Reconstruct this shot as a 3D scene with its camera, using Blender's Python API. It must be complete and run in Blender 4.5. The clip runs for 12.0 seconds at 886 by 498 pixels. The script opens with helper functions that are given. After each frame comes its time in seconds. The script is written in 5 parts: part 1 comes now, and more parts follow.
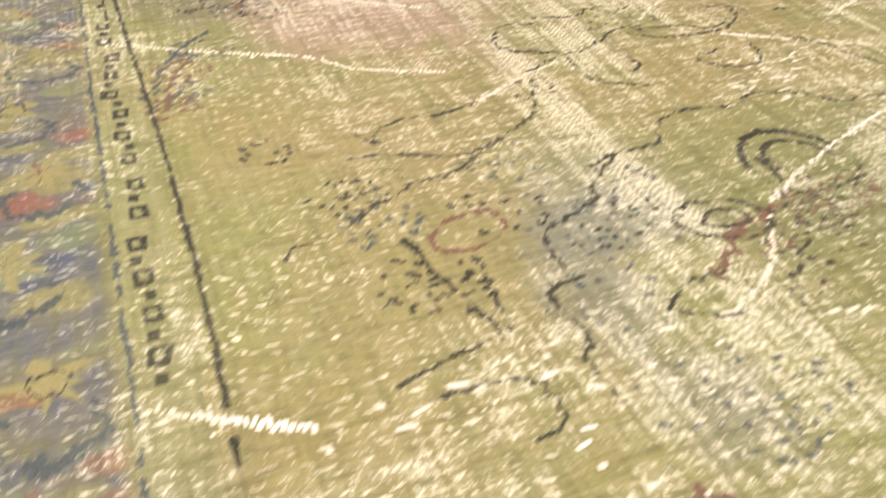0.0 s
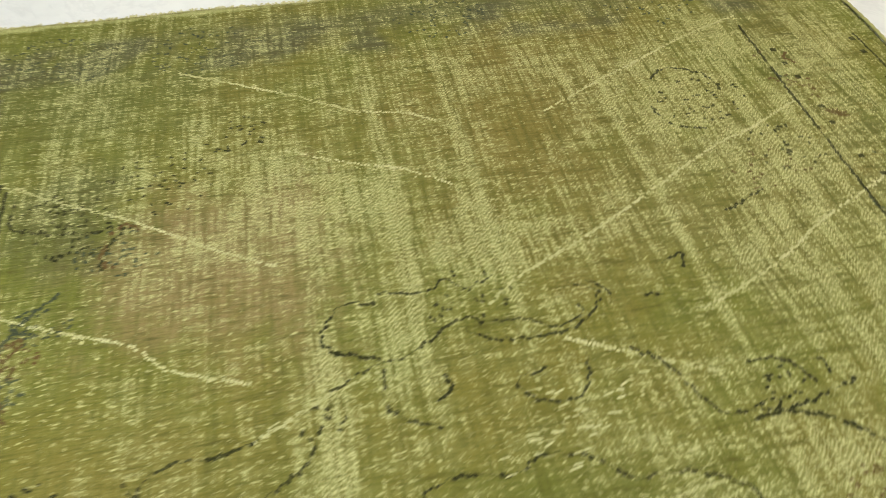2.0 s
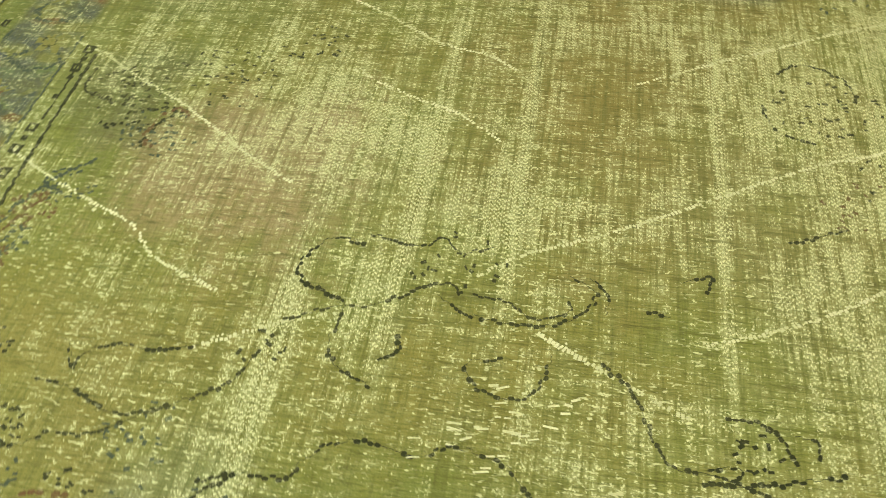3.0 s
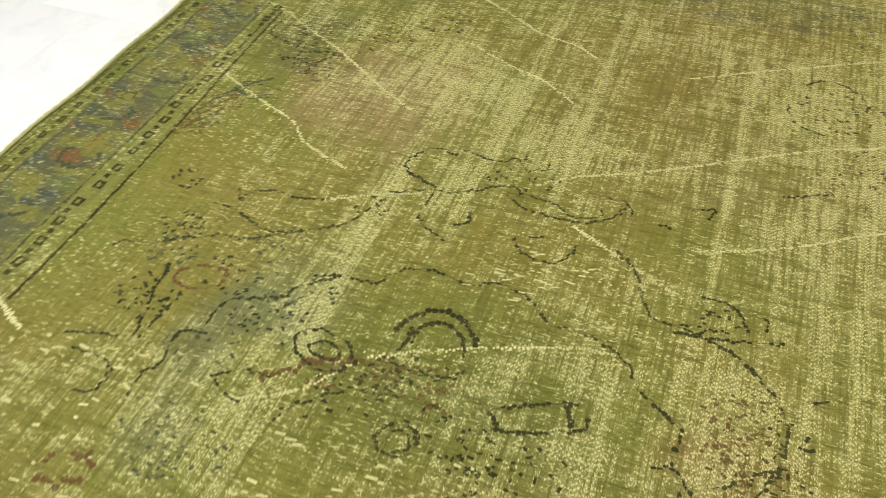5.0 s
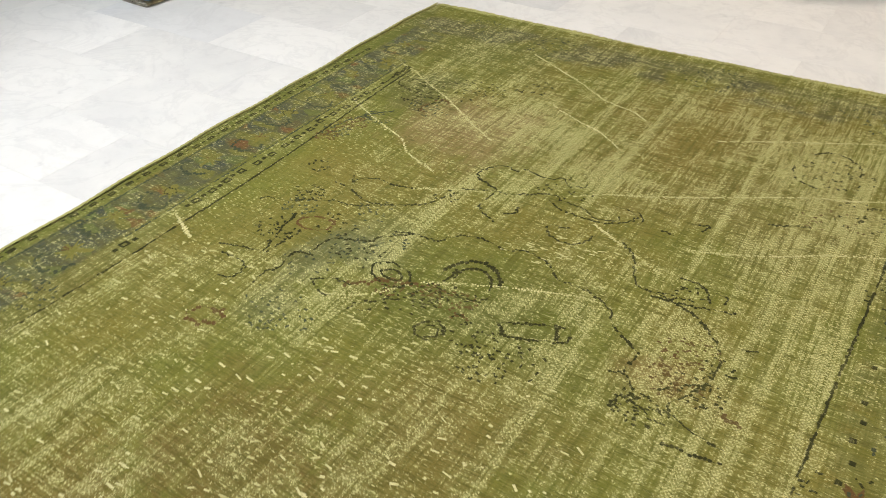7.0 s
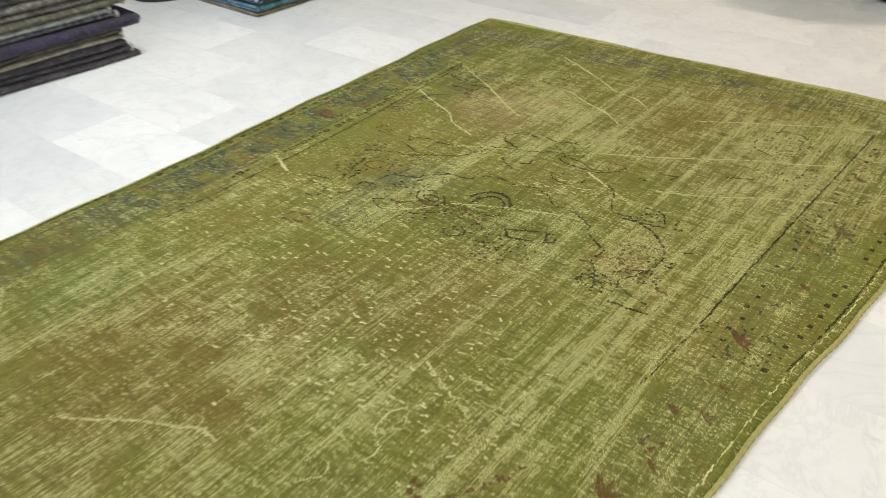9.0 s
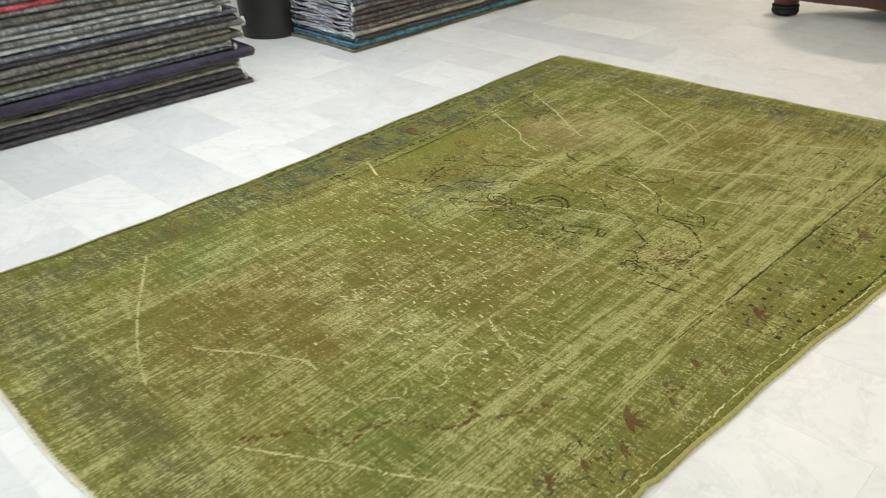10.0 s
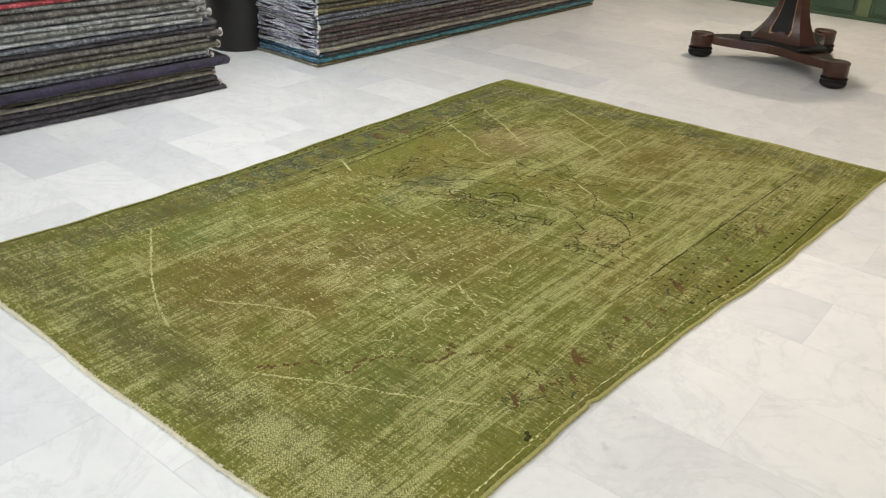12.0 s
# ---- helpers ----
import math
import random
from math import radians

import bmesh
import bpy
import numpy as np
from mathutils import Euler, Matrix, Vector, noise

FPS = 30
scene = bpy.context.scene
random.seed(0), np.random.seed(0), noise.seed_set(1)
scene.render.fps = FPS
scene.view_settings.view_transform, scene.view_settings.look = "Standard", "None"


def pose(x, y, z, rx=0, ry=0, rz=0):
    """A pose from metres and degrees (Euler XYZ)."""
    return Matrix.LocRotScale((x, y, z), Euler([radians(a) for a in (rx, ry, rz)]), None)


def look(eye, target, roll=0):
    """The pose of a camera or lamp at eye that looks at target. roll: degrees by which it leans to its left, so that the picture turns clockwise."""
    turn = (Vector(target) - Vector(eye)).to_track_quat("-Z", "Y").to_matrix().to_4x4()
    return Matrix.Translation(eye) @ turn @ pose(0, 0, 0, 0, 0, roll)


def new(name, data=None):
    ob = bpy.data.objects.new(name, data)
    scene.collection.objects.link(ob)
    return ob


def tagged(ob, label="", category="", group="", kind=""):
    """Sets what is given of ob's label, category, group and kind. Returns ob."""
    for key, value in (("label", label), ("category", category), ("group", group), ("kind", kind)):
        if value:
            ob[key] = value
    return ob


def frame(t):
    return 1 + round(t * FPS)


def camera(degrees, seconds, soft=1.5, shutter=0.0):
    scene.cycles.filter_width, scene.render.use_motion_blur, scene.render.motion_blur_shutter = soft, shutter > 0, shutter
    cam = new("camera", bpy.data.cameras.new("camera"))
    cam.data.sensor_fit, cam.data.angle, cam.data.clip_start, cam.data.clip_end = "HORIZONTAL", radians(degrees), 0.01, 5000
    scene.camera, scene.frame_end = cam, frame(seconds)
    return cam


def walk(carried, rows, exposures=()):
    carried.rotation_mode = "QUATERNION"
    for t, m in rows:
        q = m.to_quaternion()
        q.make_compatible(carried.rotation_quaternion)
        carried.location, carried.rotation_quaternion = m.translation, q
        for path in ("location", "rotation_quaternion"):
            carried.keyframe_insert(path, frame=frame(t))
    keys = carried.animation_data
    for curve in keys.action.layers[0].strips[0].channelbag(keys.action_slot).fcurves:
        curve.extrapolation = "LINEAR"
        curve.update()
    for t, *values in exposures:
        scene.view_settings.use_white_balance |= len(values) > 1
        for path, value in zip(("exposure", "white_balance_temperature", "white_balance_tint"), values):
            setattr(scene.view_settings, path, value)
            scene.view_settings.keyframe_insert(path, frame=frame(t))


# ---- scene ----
cam = camera(56.7, 12.0, 1.0, 0.6)

PATH = [
    (0, (0.173, -1.934, 0.52), (0.778, -0.484, -0.718), 2.3),
    (0.5, (0.294, -1.911, 0.674), (0.847, -0.471, -0.599), 0.7),
    (1, (0.442, -1.937, 0.908), (0.802, -0.455, -0.387), -2.6),
    (1.5, (0.564, -1.855, 0.95), (0.873, -0.401, -0.388), -2.3),
    (2, (0.709, -1.686, 0.958), (0.97, -0.3, -0.46), -0.5),
    (2.5, (0.893, -1.598, 0.931), (0.866, -0.267, -0.562), -3.8),
    (2.7, (0.967, -1.595, 0.927), (0.8, -0.322, -0.607), -3.4),
    (4.3, (1.091, -1.921, 0.997), (0.742, -0.578, -0.444), 0.8),
    (4.5, (1.117, -1.98, 1.009), (0.74, -0.638, -0.426), 1.1),
    (5, (1.189, -2.064, 1.033), (0.684, -0.745, -0.383), -0.5),
    (5.5, (1.33, -2.133, 1.026), (0.61, -0.859, -0.337), -3.6),
    (6, (1.423, -2.241, 1.041), (0.623, -0.947, -0.257), -2.8),
    (6.5, (1.494, -2.414, 1.071), (0.701, -1.044, -0.15), -1.3),
    (6.7, (1.528, -2.468, 1.092), (0.705, -1.092, -0.103), -1.0),
    (8.3, (1.905, -2.721, 1.133), (0.947, -1.398, -0.02), 0.4),
    (8.5, (1.958, -2.815, 1.147), (0.993, -1.483, 0.01), -0.2),
    (9, (2.079, -3.018, 1.218), (1.032, -1.714, 0.121), -1.5),
    (9.5, (2.267, -3.173, 1.244), (1.098, -1.927, 0.205), -2.7),
    (10, (2.366, -3.327, 1.264), (1.143, -2.092, 0.275), -2.6),
    (10.5, (2.461, -3.61, 1.279), (1.206, -2.36, 0.349), -1.9),
    (11, (2.517, -3.755, 1.306), (1.255, -2.525, 0.359), -1.0),
    (11.5, (2.535, -3.775, 1.309), (1.387, -2.44, 0.362), 1.7),
    (12, (2.543, -3.774, 1.315), (1.441, -2.382, 0.394), 2.2),
]
EXPOSURES = [(0, 1.22, 5500, 56), (0.5, 1.05, 5500, 54), (1.0, 0.5, 5900, 37), (1.5, -0.25, 6500, 26), (2.0, 0.29, 6300, 2), (2.5, 0.55, 6000, -3), (2.7, 0.65, 6000, -3),
             (4.3, 0.42, 6600, 24), (4.5, 0.42, 6600, 23), (5.0, 0.39, 6600, 7), (5.5, -0.08, 6500, 5), (6.5, 0.22, 6500, 9), (8.3, 0.1, 6500, 9), (9.5, 0.13, 6450, 5), (10.5, 0.08, 6450, 6), (11.0, 0.08, 6450, 8), (12.0, -0.05, 6450, 8)]
walk(cam, [(t, look(eye, target, roll)) for t, eye, target, roll in PATH], EXPOSURES)

# ---------------------------------------------------------------- light
world = bpy.data.worlds.new("world")
scene.world = world
world.use_nodes = True
world.node_tree.nodes["Background"].inputs[0].default_value = (0.75, 0.85, 1.0, 1)
world.node_tree.nodes["Background"].inputs[1].default_value = 0.15


def area_lamp(name, m, sx, sy, watts, colour):
    data = bpy.data.lights.new(name, "AREA")
    data.shape, data.size, data.size_y, data.energy, data.color = "RECTANGLE", sx, sy, watts, colour
    ob = new(name, data)
    ob.matrix_world = m
    return tagged(ob, kind="structure")


CEIL = 2.5
WARM, COOL, NEUTRAL = (1.0, 0.82, 0.66), (0.86, 0.93, 1.0), (0.97, 0.98, 1.0)
area_lamp("lamp_light", pose(0.76, 2.55, CEIL - 0.08), 0.24, 0.24, 37, WARM)
# added fill, no such lamps seen: a warm one lifting the right, two neutral
area_lamp("lamp_light", pose(3.5, -0.8, CEIL - 0.08), 0.6, 0.6, 42, WARM)
area_lamp("lamp_light", pose(-0.5, -1.3, CEIL - 0.08), 1.2, 0.6, 46, NEUTRAL)
area_lamp("lamp_light", pose(1.2, -5.2, CEIL - 0.08), 1.2, 0.6, 44, NEUTRAL)
# added cool panel for daylight from behind, before the closed south wall
area_lamp("window_light", look((1.0, -6.75, 1.4), (0.8, 0, 0.6)), 4.2, 2.0, 90, COOL)


# ---------------------------------------------------------------- materials
def tree(name, rough=0.8, metal=0.0):
    mat = bpy.data.materials.new(name)
    mat.use_nodes = True
    t = mat.node_tree
    b = t.nodes["Principled BSDF"]
    b.inputs["Roughness"].default_value = rough
    b.inputs["Metallic"].default_value = metal
    return mat, t, b


def node(t, kind, **kw):
    n = t.nodes.new(kind)
    for k, v in kw.items():
        n.inputs[k].default_value = v
    return n


def coords(t, scale=(1, 1, 1), shift=(0, 0, 0)):
    tc = t.nodes.new("ShaderNodeTexCoord")
    mp = t.nodes.new("ShaderNodeMapping")
    mp.inputs["Scale"].default_value = scale
    mp.inputs["Location"].default_value = shift
    t.links.new(tc.outputs["Object"], mp.inputs["Vector"])
    return mp.outputs["Vector"]


def noise_tex(t, vec, scale, detail=4, rough=0.6):
    n = node(t, "ShaderNodeTexNoise", Scale=scale, Detail=detail, Roughness=rough)
    t.links.new(vec, n.inputs["Vector"])
    return n.outputs["Fac"]


def ramp(t, fac, lo, hi):
    """Smooth 0..1 between lo and hi."""
    n = t.nodes.new("ShaderNodeMapRange")
    n.interpolation_type = "SMOOTHSTEP"
    n.inputs["From Min"].default_value, n.inputs["From Max"].default_value = lo, hi
    t.links.new(fac, n.inputs["Value"])
    return n.outputs["Result"]


def calc(t, op, a, b=None):
    n = t.nodes.new("ShaderNodeMath")
    n.operation = op
    for i, v in enumerate((a, b)):
        if v is None:
            continue
        if isinstance(v, (int, float)):
            n.inputs[i].default_value = v
        else:
            t.links.new(v, n.inputs[i])
    return n.outputs[0]


def mix(t, fac, a, b):
    n = t.nodes.new("ShaderNodeMix")
    n.data_type = "RGBA"
    if isinstance(fac, (int, float)):
        n.inputs[0].default_value = fac
    else:
        t.links.new(fac, n.inputs[0])
    for i, v in ((6, a), (7, b)):
        if isinstance(v, tuple):
            n.inputs[i].default_value = (*v, 1)
        else:
            t.links.new(v, n.inputs[i])
    return n.outputs[2]


def bump(t, bsdf, height, strength, dist):
    n = node(t, "ShaderNodeBump", Strength=strength, Distance=dist)
    t.links.new(height, n.inputs["Height"])
    t.links.new(n.outputs["Normal"], bsdf.inputs["Normal"])


def marble(name, light, vein):
    mat, t, b = tree(name, 0.28)
    info = t.nodes.new("ShaderNodeObjectInfo")
    tc = t.nodes.new("ShaderNodeTexCoord")
    off = t.nodes.new("ShaderNodeVectorMath")
    off.operation = "ADD"
    sc = t.nodes.new("ShaderNodeVectorMath")
    sc.operation = "SCALE"
    sc.inputs[0].default_value = (37.0, 51.0, 23.0)
    t.links.new(info.outputs["Random"], sc.inputs["Scale"])
    t.links.new(tc.outputs["Object"], off.inputs[0])
    t.links.new(sc.outputs[0], off.inputs[1])
    vec = off.outputs[0]
    cloud = noise_tex(t, vec, 3.5, 6, 0.62)
    fine = noise_tex(t, vec, 22, 5, 0.7)
    spots = ramp(t, noise_tex(t, vec, 13, 3, 0.6), 0.66, 0.78)
    warp = node(t, "ShaderNodeTexNoise", Scale=2.6, Detail=7, Roughness=0.65, Distortion=1.6)
    t.links.new(vec, warp.inputs["Vector"])
    veins = calc(t, "SUBTRACT", 1.0, ramp(t, calc(t, "ABSOLUTE", calc(t, "SUBTRACT", warp.outputs["Fac"], 0.5)), 0.0, 0.035))
    col = mix(t, ramp(t, cloud, 0.35, 0.7), light, vein)
    col = mix(t, calc(t, "MULTIPLY", veins, 0.15), col, (0.42, 0.43, 0.45))
    col = mix(t, calc(t, "MULTIPLY", ramp(t, fine, 0.45, 0.8), 0.2), col, (0.5, 0.5, 0.51))
    col = mix(t, calc(t, "MULTIPLY", spots, 0.42), col, (0.45, 0.45, 0.46))
    tone = calc(t, "ADD", calc(t, "MULTIPLY", info.outputs["Random"], 0.07), 0.95)
    mul = t.nodes.new("ShaderNodeVectorMath")
    mul.operation = "SCALE"
    t.links.new(col, mul.inputs[0])
    t.links.new(tone, mul.inputs["Scale"])
    t.links.new(mul.outputs[0], b.inputs["Base Color"])
    t.links.new(calc(t, "ADD", calc(t, "MULTIPLY", fine, 0.22), 0.30), b.inputs["Roughness"])
    bump(t, b, cloud, 0.05, 0.01)
    return mat


MARBLE_WHITE = marble("marble_white", (0.80, 0.80, 0.79), (0.74, 0.745, 0.74))
MARBLE_PALE = marble("marble_pale", (0.765, 0.765, 0.755), (0.69, 0.695, 0.695))
MARBLE_GREY = marble("marble_grey", (0.72, 0.73, 0.74), (0.65, 0.66, 0.67))


def plain(name, colour, colour2, scale, rough, bumpy=0.1, stretch=(1, 1, 1), metal=0.0):
    mat, t, b = tree(name, rough, metal)
    vec = coords(t, stretch)
    f = noise_tex(t, vec, scale, 5, 0.65)
    g = noise_tex(t, vec, scale * 7, 3, 0.6)
    col = mix(t, ramp(t, f, 0.3, 0.7), colour, colour2)
    col = mix(t, calc(t, "MULTIPLY", ramp(t, g, 0.4, 0.8), 0.35), col, tuple(0.6 * c for c in colour))
    t.links.new(col, b.inputs["Base Color"])
    bump(t, b, g, bumpy, 0.004)
    return mat


GROUT = plain("grout", (0.74, 0.74, 0.72), (0.68, 0.68, 0.66), 8, 0.9)
WALL_PAINT = plain("wall_paint", (0.72, 0.70, 0.66), (0.66, 0.64, 0.6), 2, 0.7, 0.05)
CEILING_PAINT = plain("ceiling_paint", (0.8, 0.8, 0.78), (0.75, 0.75, 0.73), 2, 0.8, 0.05)
GREEN_PAINT = plain("green_paint", (0.045, 0.085, 0.04), (0.03, 0.06, 0.03), 6, 0.45, 0.1)
GREEN_LIGHT = plain("green_panel_paint", (0.11, 0.15, 0.06), (0.08, 0.12, 0.05), 6, 0.45, 0.1)
WALNUT = plain("walnut", (0.060, 0.018, 0.008), (0.030, 0.010, 0.005), 5, 0.28, 0.08, (1, 1, 7))
WALNUT_FLAT = plain("walnut_crossgrain", (0.066, 0.021, 0.009), (0.035, 0.012, 0.006), 14, 0.28, 0.08, (4, 4, 0.6))
EBONY = plain("ebonised_wood", (0.010, 0.009, 0.009), (0.016, 0.013, 0.012), 6, 0.5, 0.05)
INLAY = plain("inlay", (0.30, 0.17, 0.06), (0.24, 0.13, 0.05), 20, 0.35, 0.02)
EBONY.node_tree.nodes["Principled BSDF"].inputs["Specular IOR Level"].default_value = 0.18
BIN_DARK = plain("bin_black", (0.012, 0.011, 0.011), (0.02, 0.018, 0.018), 10, 0.5, 0.1)
LAMP_WHITE = plain("lamp_white", (0.8, 0.8, 0.8), (0.75, 0.75, 0.75), 5, 0.5, 0.02)


def pile(name, c1, c2, c3):
    """Faded pile of a folded rug: streaky, mottled wool."""
    mat, t, b = tree(name, 0.95)
    b.inputs["Sheen Weight"].default_value = 0.10
    b.inputs["Sheen Roughness"].default_value = 0.6
    info = t.nodes.new("ShaderNodeObjectInfo")
    tc = t.nodes.new("ShaderNodeTexCoord")
    off = t.nodes.new("ShaderNodeVectorMath")
    off.operation = "ADD"
    t.links.new(tc.outputs["Object"], off.inputs[0])
    t.links.new(info.outputs["Random"], off.inputs[1])
    vec = off.outputs[0]
    a = noise_tex(t, vec, 14, 4, 0.7)
    st = t.nodes.new("ShaderNodeMapping")
    st.inputs["Scale"].default_value = (1, 4, 2)
    t.links.new(vec, st.inputs["Vector"])
    s = noise_tex(t, st.outputs["Vector"], 13, 6, 0.8)
    f = noise_tex(t, vec, 260, 2, 0.6)
    col = mix(t, ramp(t, a, 0.40, 0.60), tuple(0.45 * c for c in c1), tuple(1.15 * c for c in c2))
    speck = noise_tex(t, vec, 75, 3, 0.7)
    col = mix(t, calc(t, "MULTIPLY", ramp(t, s, 0.47, 0.62), 0.8), col, tuple(min(0.7, 1.5 * c) for c in c3))
    col = mix(t, calc(t, "MULTIPLY", ramp(t, f, 0.4, 0.7), 0.35), col, tuple(0.45 * c for c in c1))
    col = mix(t, calc(t, "MULTIPLY", ramp(t, speck, 0.52, 0.64), 0.6), col, tuple(0.30 * c for c in c1))
    col = mix(t, calc(t, "MULTIPLY", calc(t, "SUBTRACT", 1.0, ramp(t, speck, 0.34, 0.42)), 0.5), col, tuple(min(0.75, 2.2 * c) for c in c3))
    t.links.new(col, b.inputs["Base Color"])
    bump(t, b, calc(t, "ADD", f, calc(t, "MULTIPLY", s, 2.0)), 0.5, 0.004)
    return mat


# ---------------------------------------------------------------- building helpers
def mesh_of(name, bm, mats=(), smooth=False):
    me = bpy.data.meshes.new(name)
    bm.normal_update()
    bm.to_mesh(me)
    bm.free()
    for m in mats:
        me.materials.append(m)
    if smooth:
        me.polygons.foreach_set("use_smooth", [True] * len(me.polygons))
    return me


def part(name, bm, material, parent, label="", smooth=False):
    mats = material if isinstance(material, (list, tuple)) else [material]
    ob = new(name, mesh_of(name, bm, mats, smooth))
    ob.parent = parent
    return tagged(ob, label)


def thing(name, m, label, category, group="", kind=""):
    ob = new(name)
    ob.matrix_world = m
    ob.empty_display_size = 0.1
    return tagged(ob, label, category, group, kind)


def box(bm, x0, x1, y0, y1, z0, z1, bevel=0.0):
    r = bmesh.ops.create_cube(bm, size=1, matrix=Matrix.Translation(((x0 + x1) / 2, (y0 + y1) / 2, (z0 + z1) / 2))
                              @ Matrix.Diagonal((x1 - x0, y1 - y0, z1 - z0, 1)))
    if bevel:
        edges = list({e for v in r["verts"] for e in v.link_edges})
        bmesh.ops.bevel(bm, geom=edges, offset=bevel, segments=2, profile=0.5, affect="EDGES")
    return bm


def lathe(bm, profile, steps=32, cx=0.0, cy=0.0):
    rings = []
    for r, z in profile:
        rings.append([bm.verts.new((cx + r * math.cos(2 * math.pi * i / steps), cy + r * math.sin(2 * math.pi * i / steps), z)) for i in range(steps)])
    for a, b in zip(rings, rings[1:]):
        for i in range(steps):
            j = (i + 1) % steps
            bm.faces.new((a[i], a[j], b[j], b[i]))
    bm.faces.new(rings[0][::-1])
    bm.faces.new(rings[-1])
    return bm


def structure(name, bm, mat, label, category):
    return tagged(new(name, mesh_of(name, bm, [mat])), label, category, kind="structure")


# ---------------------------------------------------------------- the room
X0, X1, Y0, Y1 = -3.0, 5.0, -7.0, 3.72
structure("floor", box(bmesh.new(), X0 - 0.2, X1 + 0.2, Y0 - 0.2, Y1 + 0.2, -0.12, -0.0008), GROUT,
          "polished white and grey marble tile floor", "floor")
structure("ceiling", box(bmesh.new(), X0 - 0.2, X1 + 0.2, Y0 - 0.2, Y1 + 0.2, CEIL, CEIL + 0.15), CEILING_PAINT,
          "plain white painted shop ceiling", "ceiling")
structure("wall_west", box(bmesh.new(), X0 - 0.15, X0, Y0, Y1, 0, CEIL), WALL_PAINT, "plain off-white painted wall", "wall")
structure("wall_east", box(bmesh.new(), X1, X1 + 0.15, Y0, Y1, 0, CEIL), WALL_PAINT, "plain off-white painted wall", "wall")
structure("wall_south", box(bmesh.new(), X0 - 0.15, X1 + 0.15, Y0 - 0.15, Y0, 0, CEIL), WALL_PAINT, "plain off-white painted wall", "wall")
structure("wall_north", box(bmesh.new(), X0 - 0.15, X1 + 0.15, Y1, Y1 + 0.15, 0, CEIL), WALL_PAINT, "plain wall above dark green panelling", "wall")

panelling = thing("panelling", pose(0, 0, 0), "dark green painted wood panelling along the wall", "panelling", kind="structure")
PY = Y1 - 0.004
part("backing", box(bmesh.new(), -0.6, X1 - 0.01, PY - 0.03, PY, 0.0, 1.0), GREEN_PAINT, panelling)
part("rail", box(bmesh.new(), -0.6, X1 - 0.01, PY - 0.045, PY - 0.031, 0.9, 1.0, 0.004), GREEN_PAINT, panelling)
part("plinth", box(bmesh.new(), -0.6, X1 - 0.01, PY - 0.05, PY - 0.031, 0.0, 0.03, 0.004), GREEN_PAINT, panelling)
px = -0.55
while px < X1 - 0.5:
    part("stile", box(bmesh.new(), px, px + 0.10, PY - 0.045, PY - 0.031, 0.031, 0.899, 0.004), GREEN_LIGHT, panelling)
    part("panel", box(bmesh.new(), px + 0.125, px + 0.44, PY - 0.042, PY - 0.031, 0.06, 0.87, 0.008), GREEN_PAINT, panelling)
    px += 0.465

# frames added round the unseen ceiling lamps
for lx, ly, sx, sy in ((0.76, 2.55, 0.24, 0.24), (3.5, -0.8, 0.6, 0.6), (-0.5, -1.3, 1.2, 0.6), (1.2, -5.2, 1.2, 0.6)):
    fit_ = thing("ceiling_light", pose(lx, ly, CEIL), "white framed ceiling panel light, added out of view", "ceiling light", "ceiling lights")
    bm = bmesh.new()
    for a, b_, c, d in ((-sx / 2 - .04, sx / 2 + .04, sy / 2, sy / 2 + .04), (-sx / 2 - .04, sx / 2 + .04, -sy / 2 - .04, -sy / 2),
                        (-sx / 2 - .04, -sx / 2, -sy / 2, sy / 2), (sx / 2, sx / 2 + .04, -sy / 2, sy / 2)):
        box(bm, a, b_, c, d, -0.07, -0.001)
    part("frame", bm, LAMP_WHITE, fit_)

# ---------------------------------------------------------------- the green rug
RL, RR, RN, RF = -0.105, 1.965, -2.965, 0.115   # left, right, near and far edges


def along(y, knots):
    """Smooth run through (y, x) pairs."""
    for (y0, x0), (y1, x1) in zip(knots, knots[1:]):
        if y <= y1:
            s = min(max((y - y0) / (y1 - y0), 0.0), 1.0)
            return x0 + (x1 - x0) * s
    return knots[-1][1]


def edge_right(y):
    return along(y, ((-2.97, 1.776), (-2.65, 1.786), (-2.2, 1.800), (-1.9, 1.818), (-1.58, 1.848), (-1.34, 1.875), (-1.0, 1.908), (-0.43, 1.938), (0.12, 1.966))) \
        + 0.0025 * math.sin(9 * y) + 0.002 * math.sin(23 * y + 1) - 0.008 * math.exp(-((y + 2.2) / 0.018) ** 2)


def edge_left(y):
    return along(y, ((-2.97, -0.142), (-2.6, -0.116), (-2.2, -0.090), (-1.8, -0.080), (-1.5, -0.090), (-0.8, -0.100), (-0.3, -0.110), (0.12, -0.106))) \
        + 0.003 * math.sin(7 * y) + 0.003 * math.sin(19 * y)


def edge_near(u):
    return RN + 0.006 * math.sin(8 * u + 0.6) + 0.003 * math.sin(23 * u)


def edge_far(u):
    return RF - 0.012 + 0.02 * u + 0.006 * math.sin(11 * u) + 0.004 * math.sin(27 * u)


def rug_z(x, y):
    """Height of the rug's top: it lies flat, with faint ripples."""
    return 0.0095 + 0.0016 * noise.noise(Vector((x * 2.1, y * 2.1, 3))) + 0.0007 * noise.noise(Vector((x * 9, y * 9, 7)))


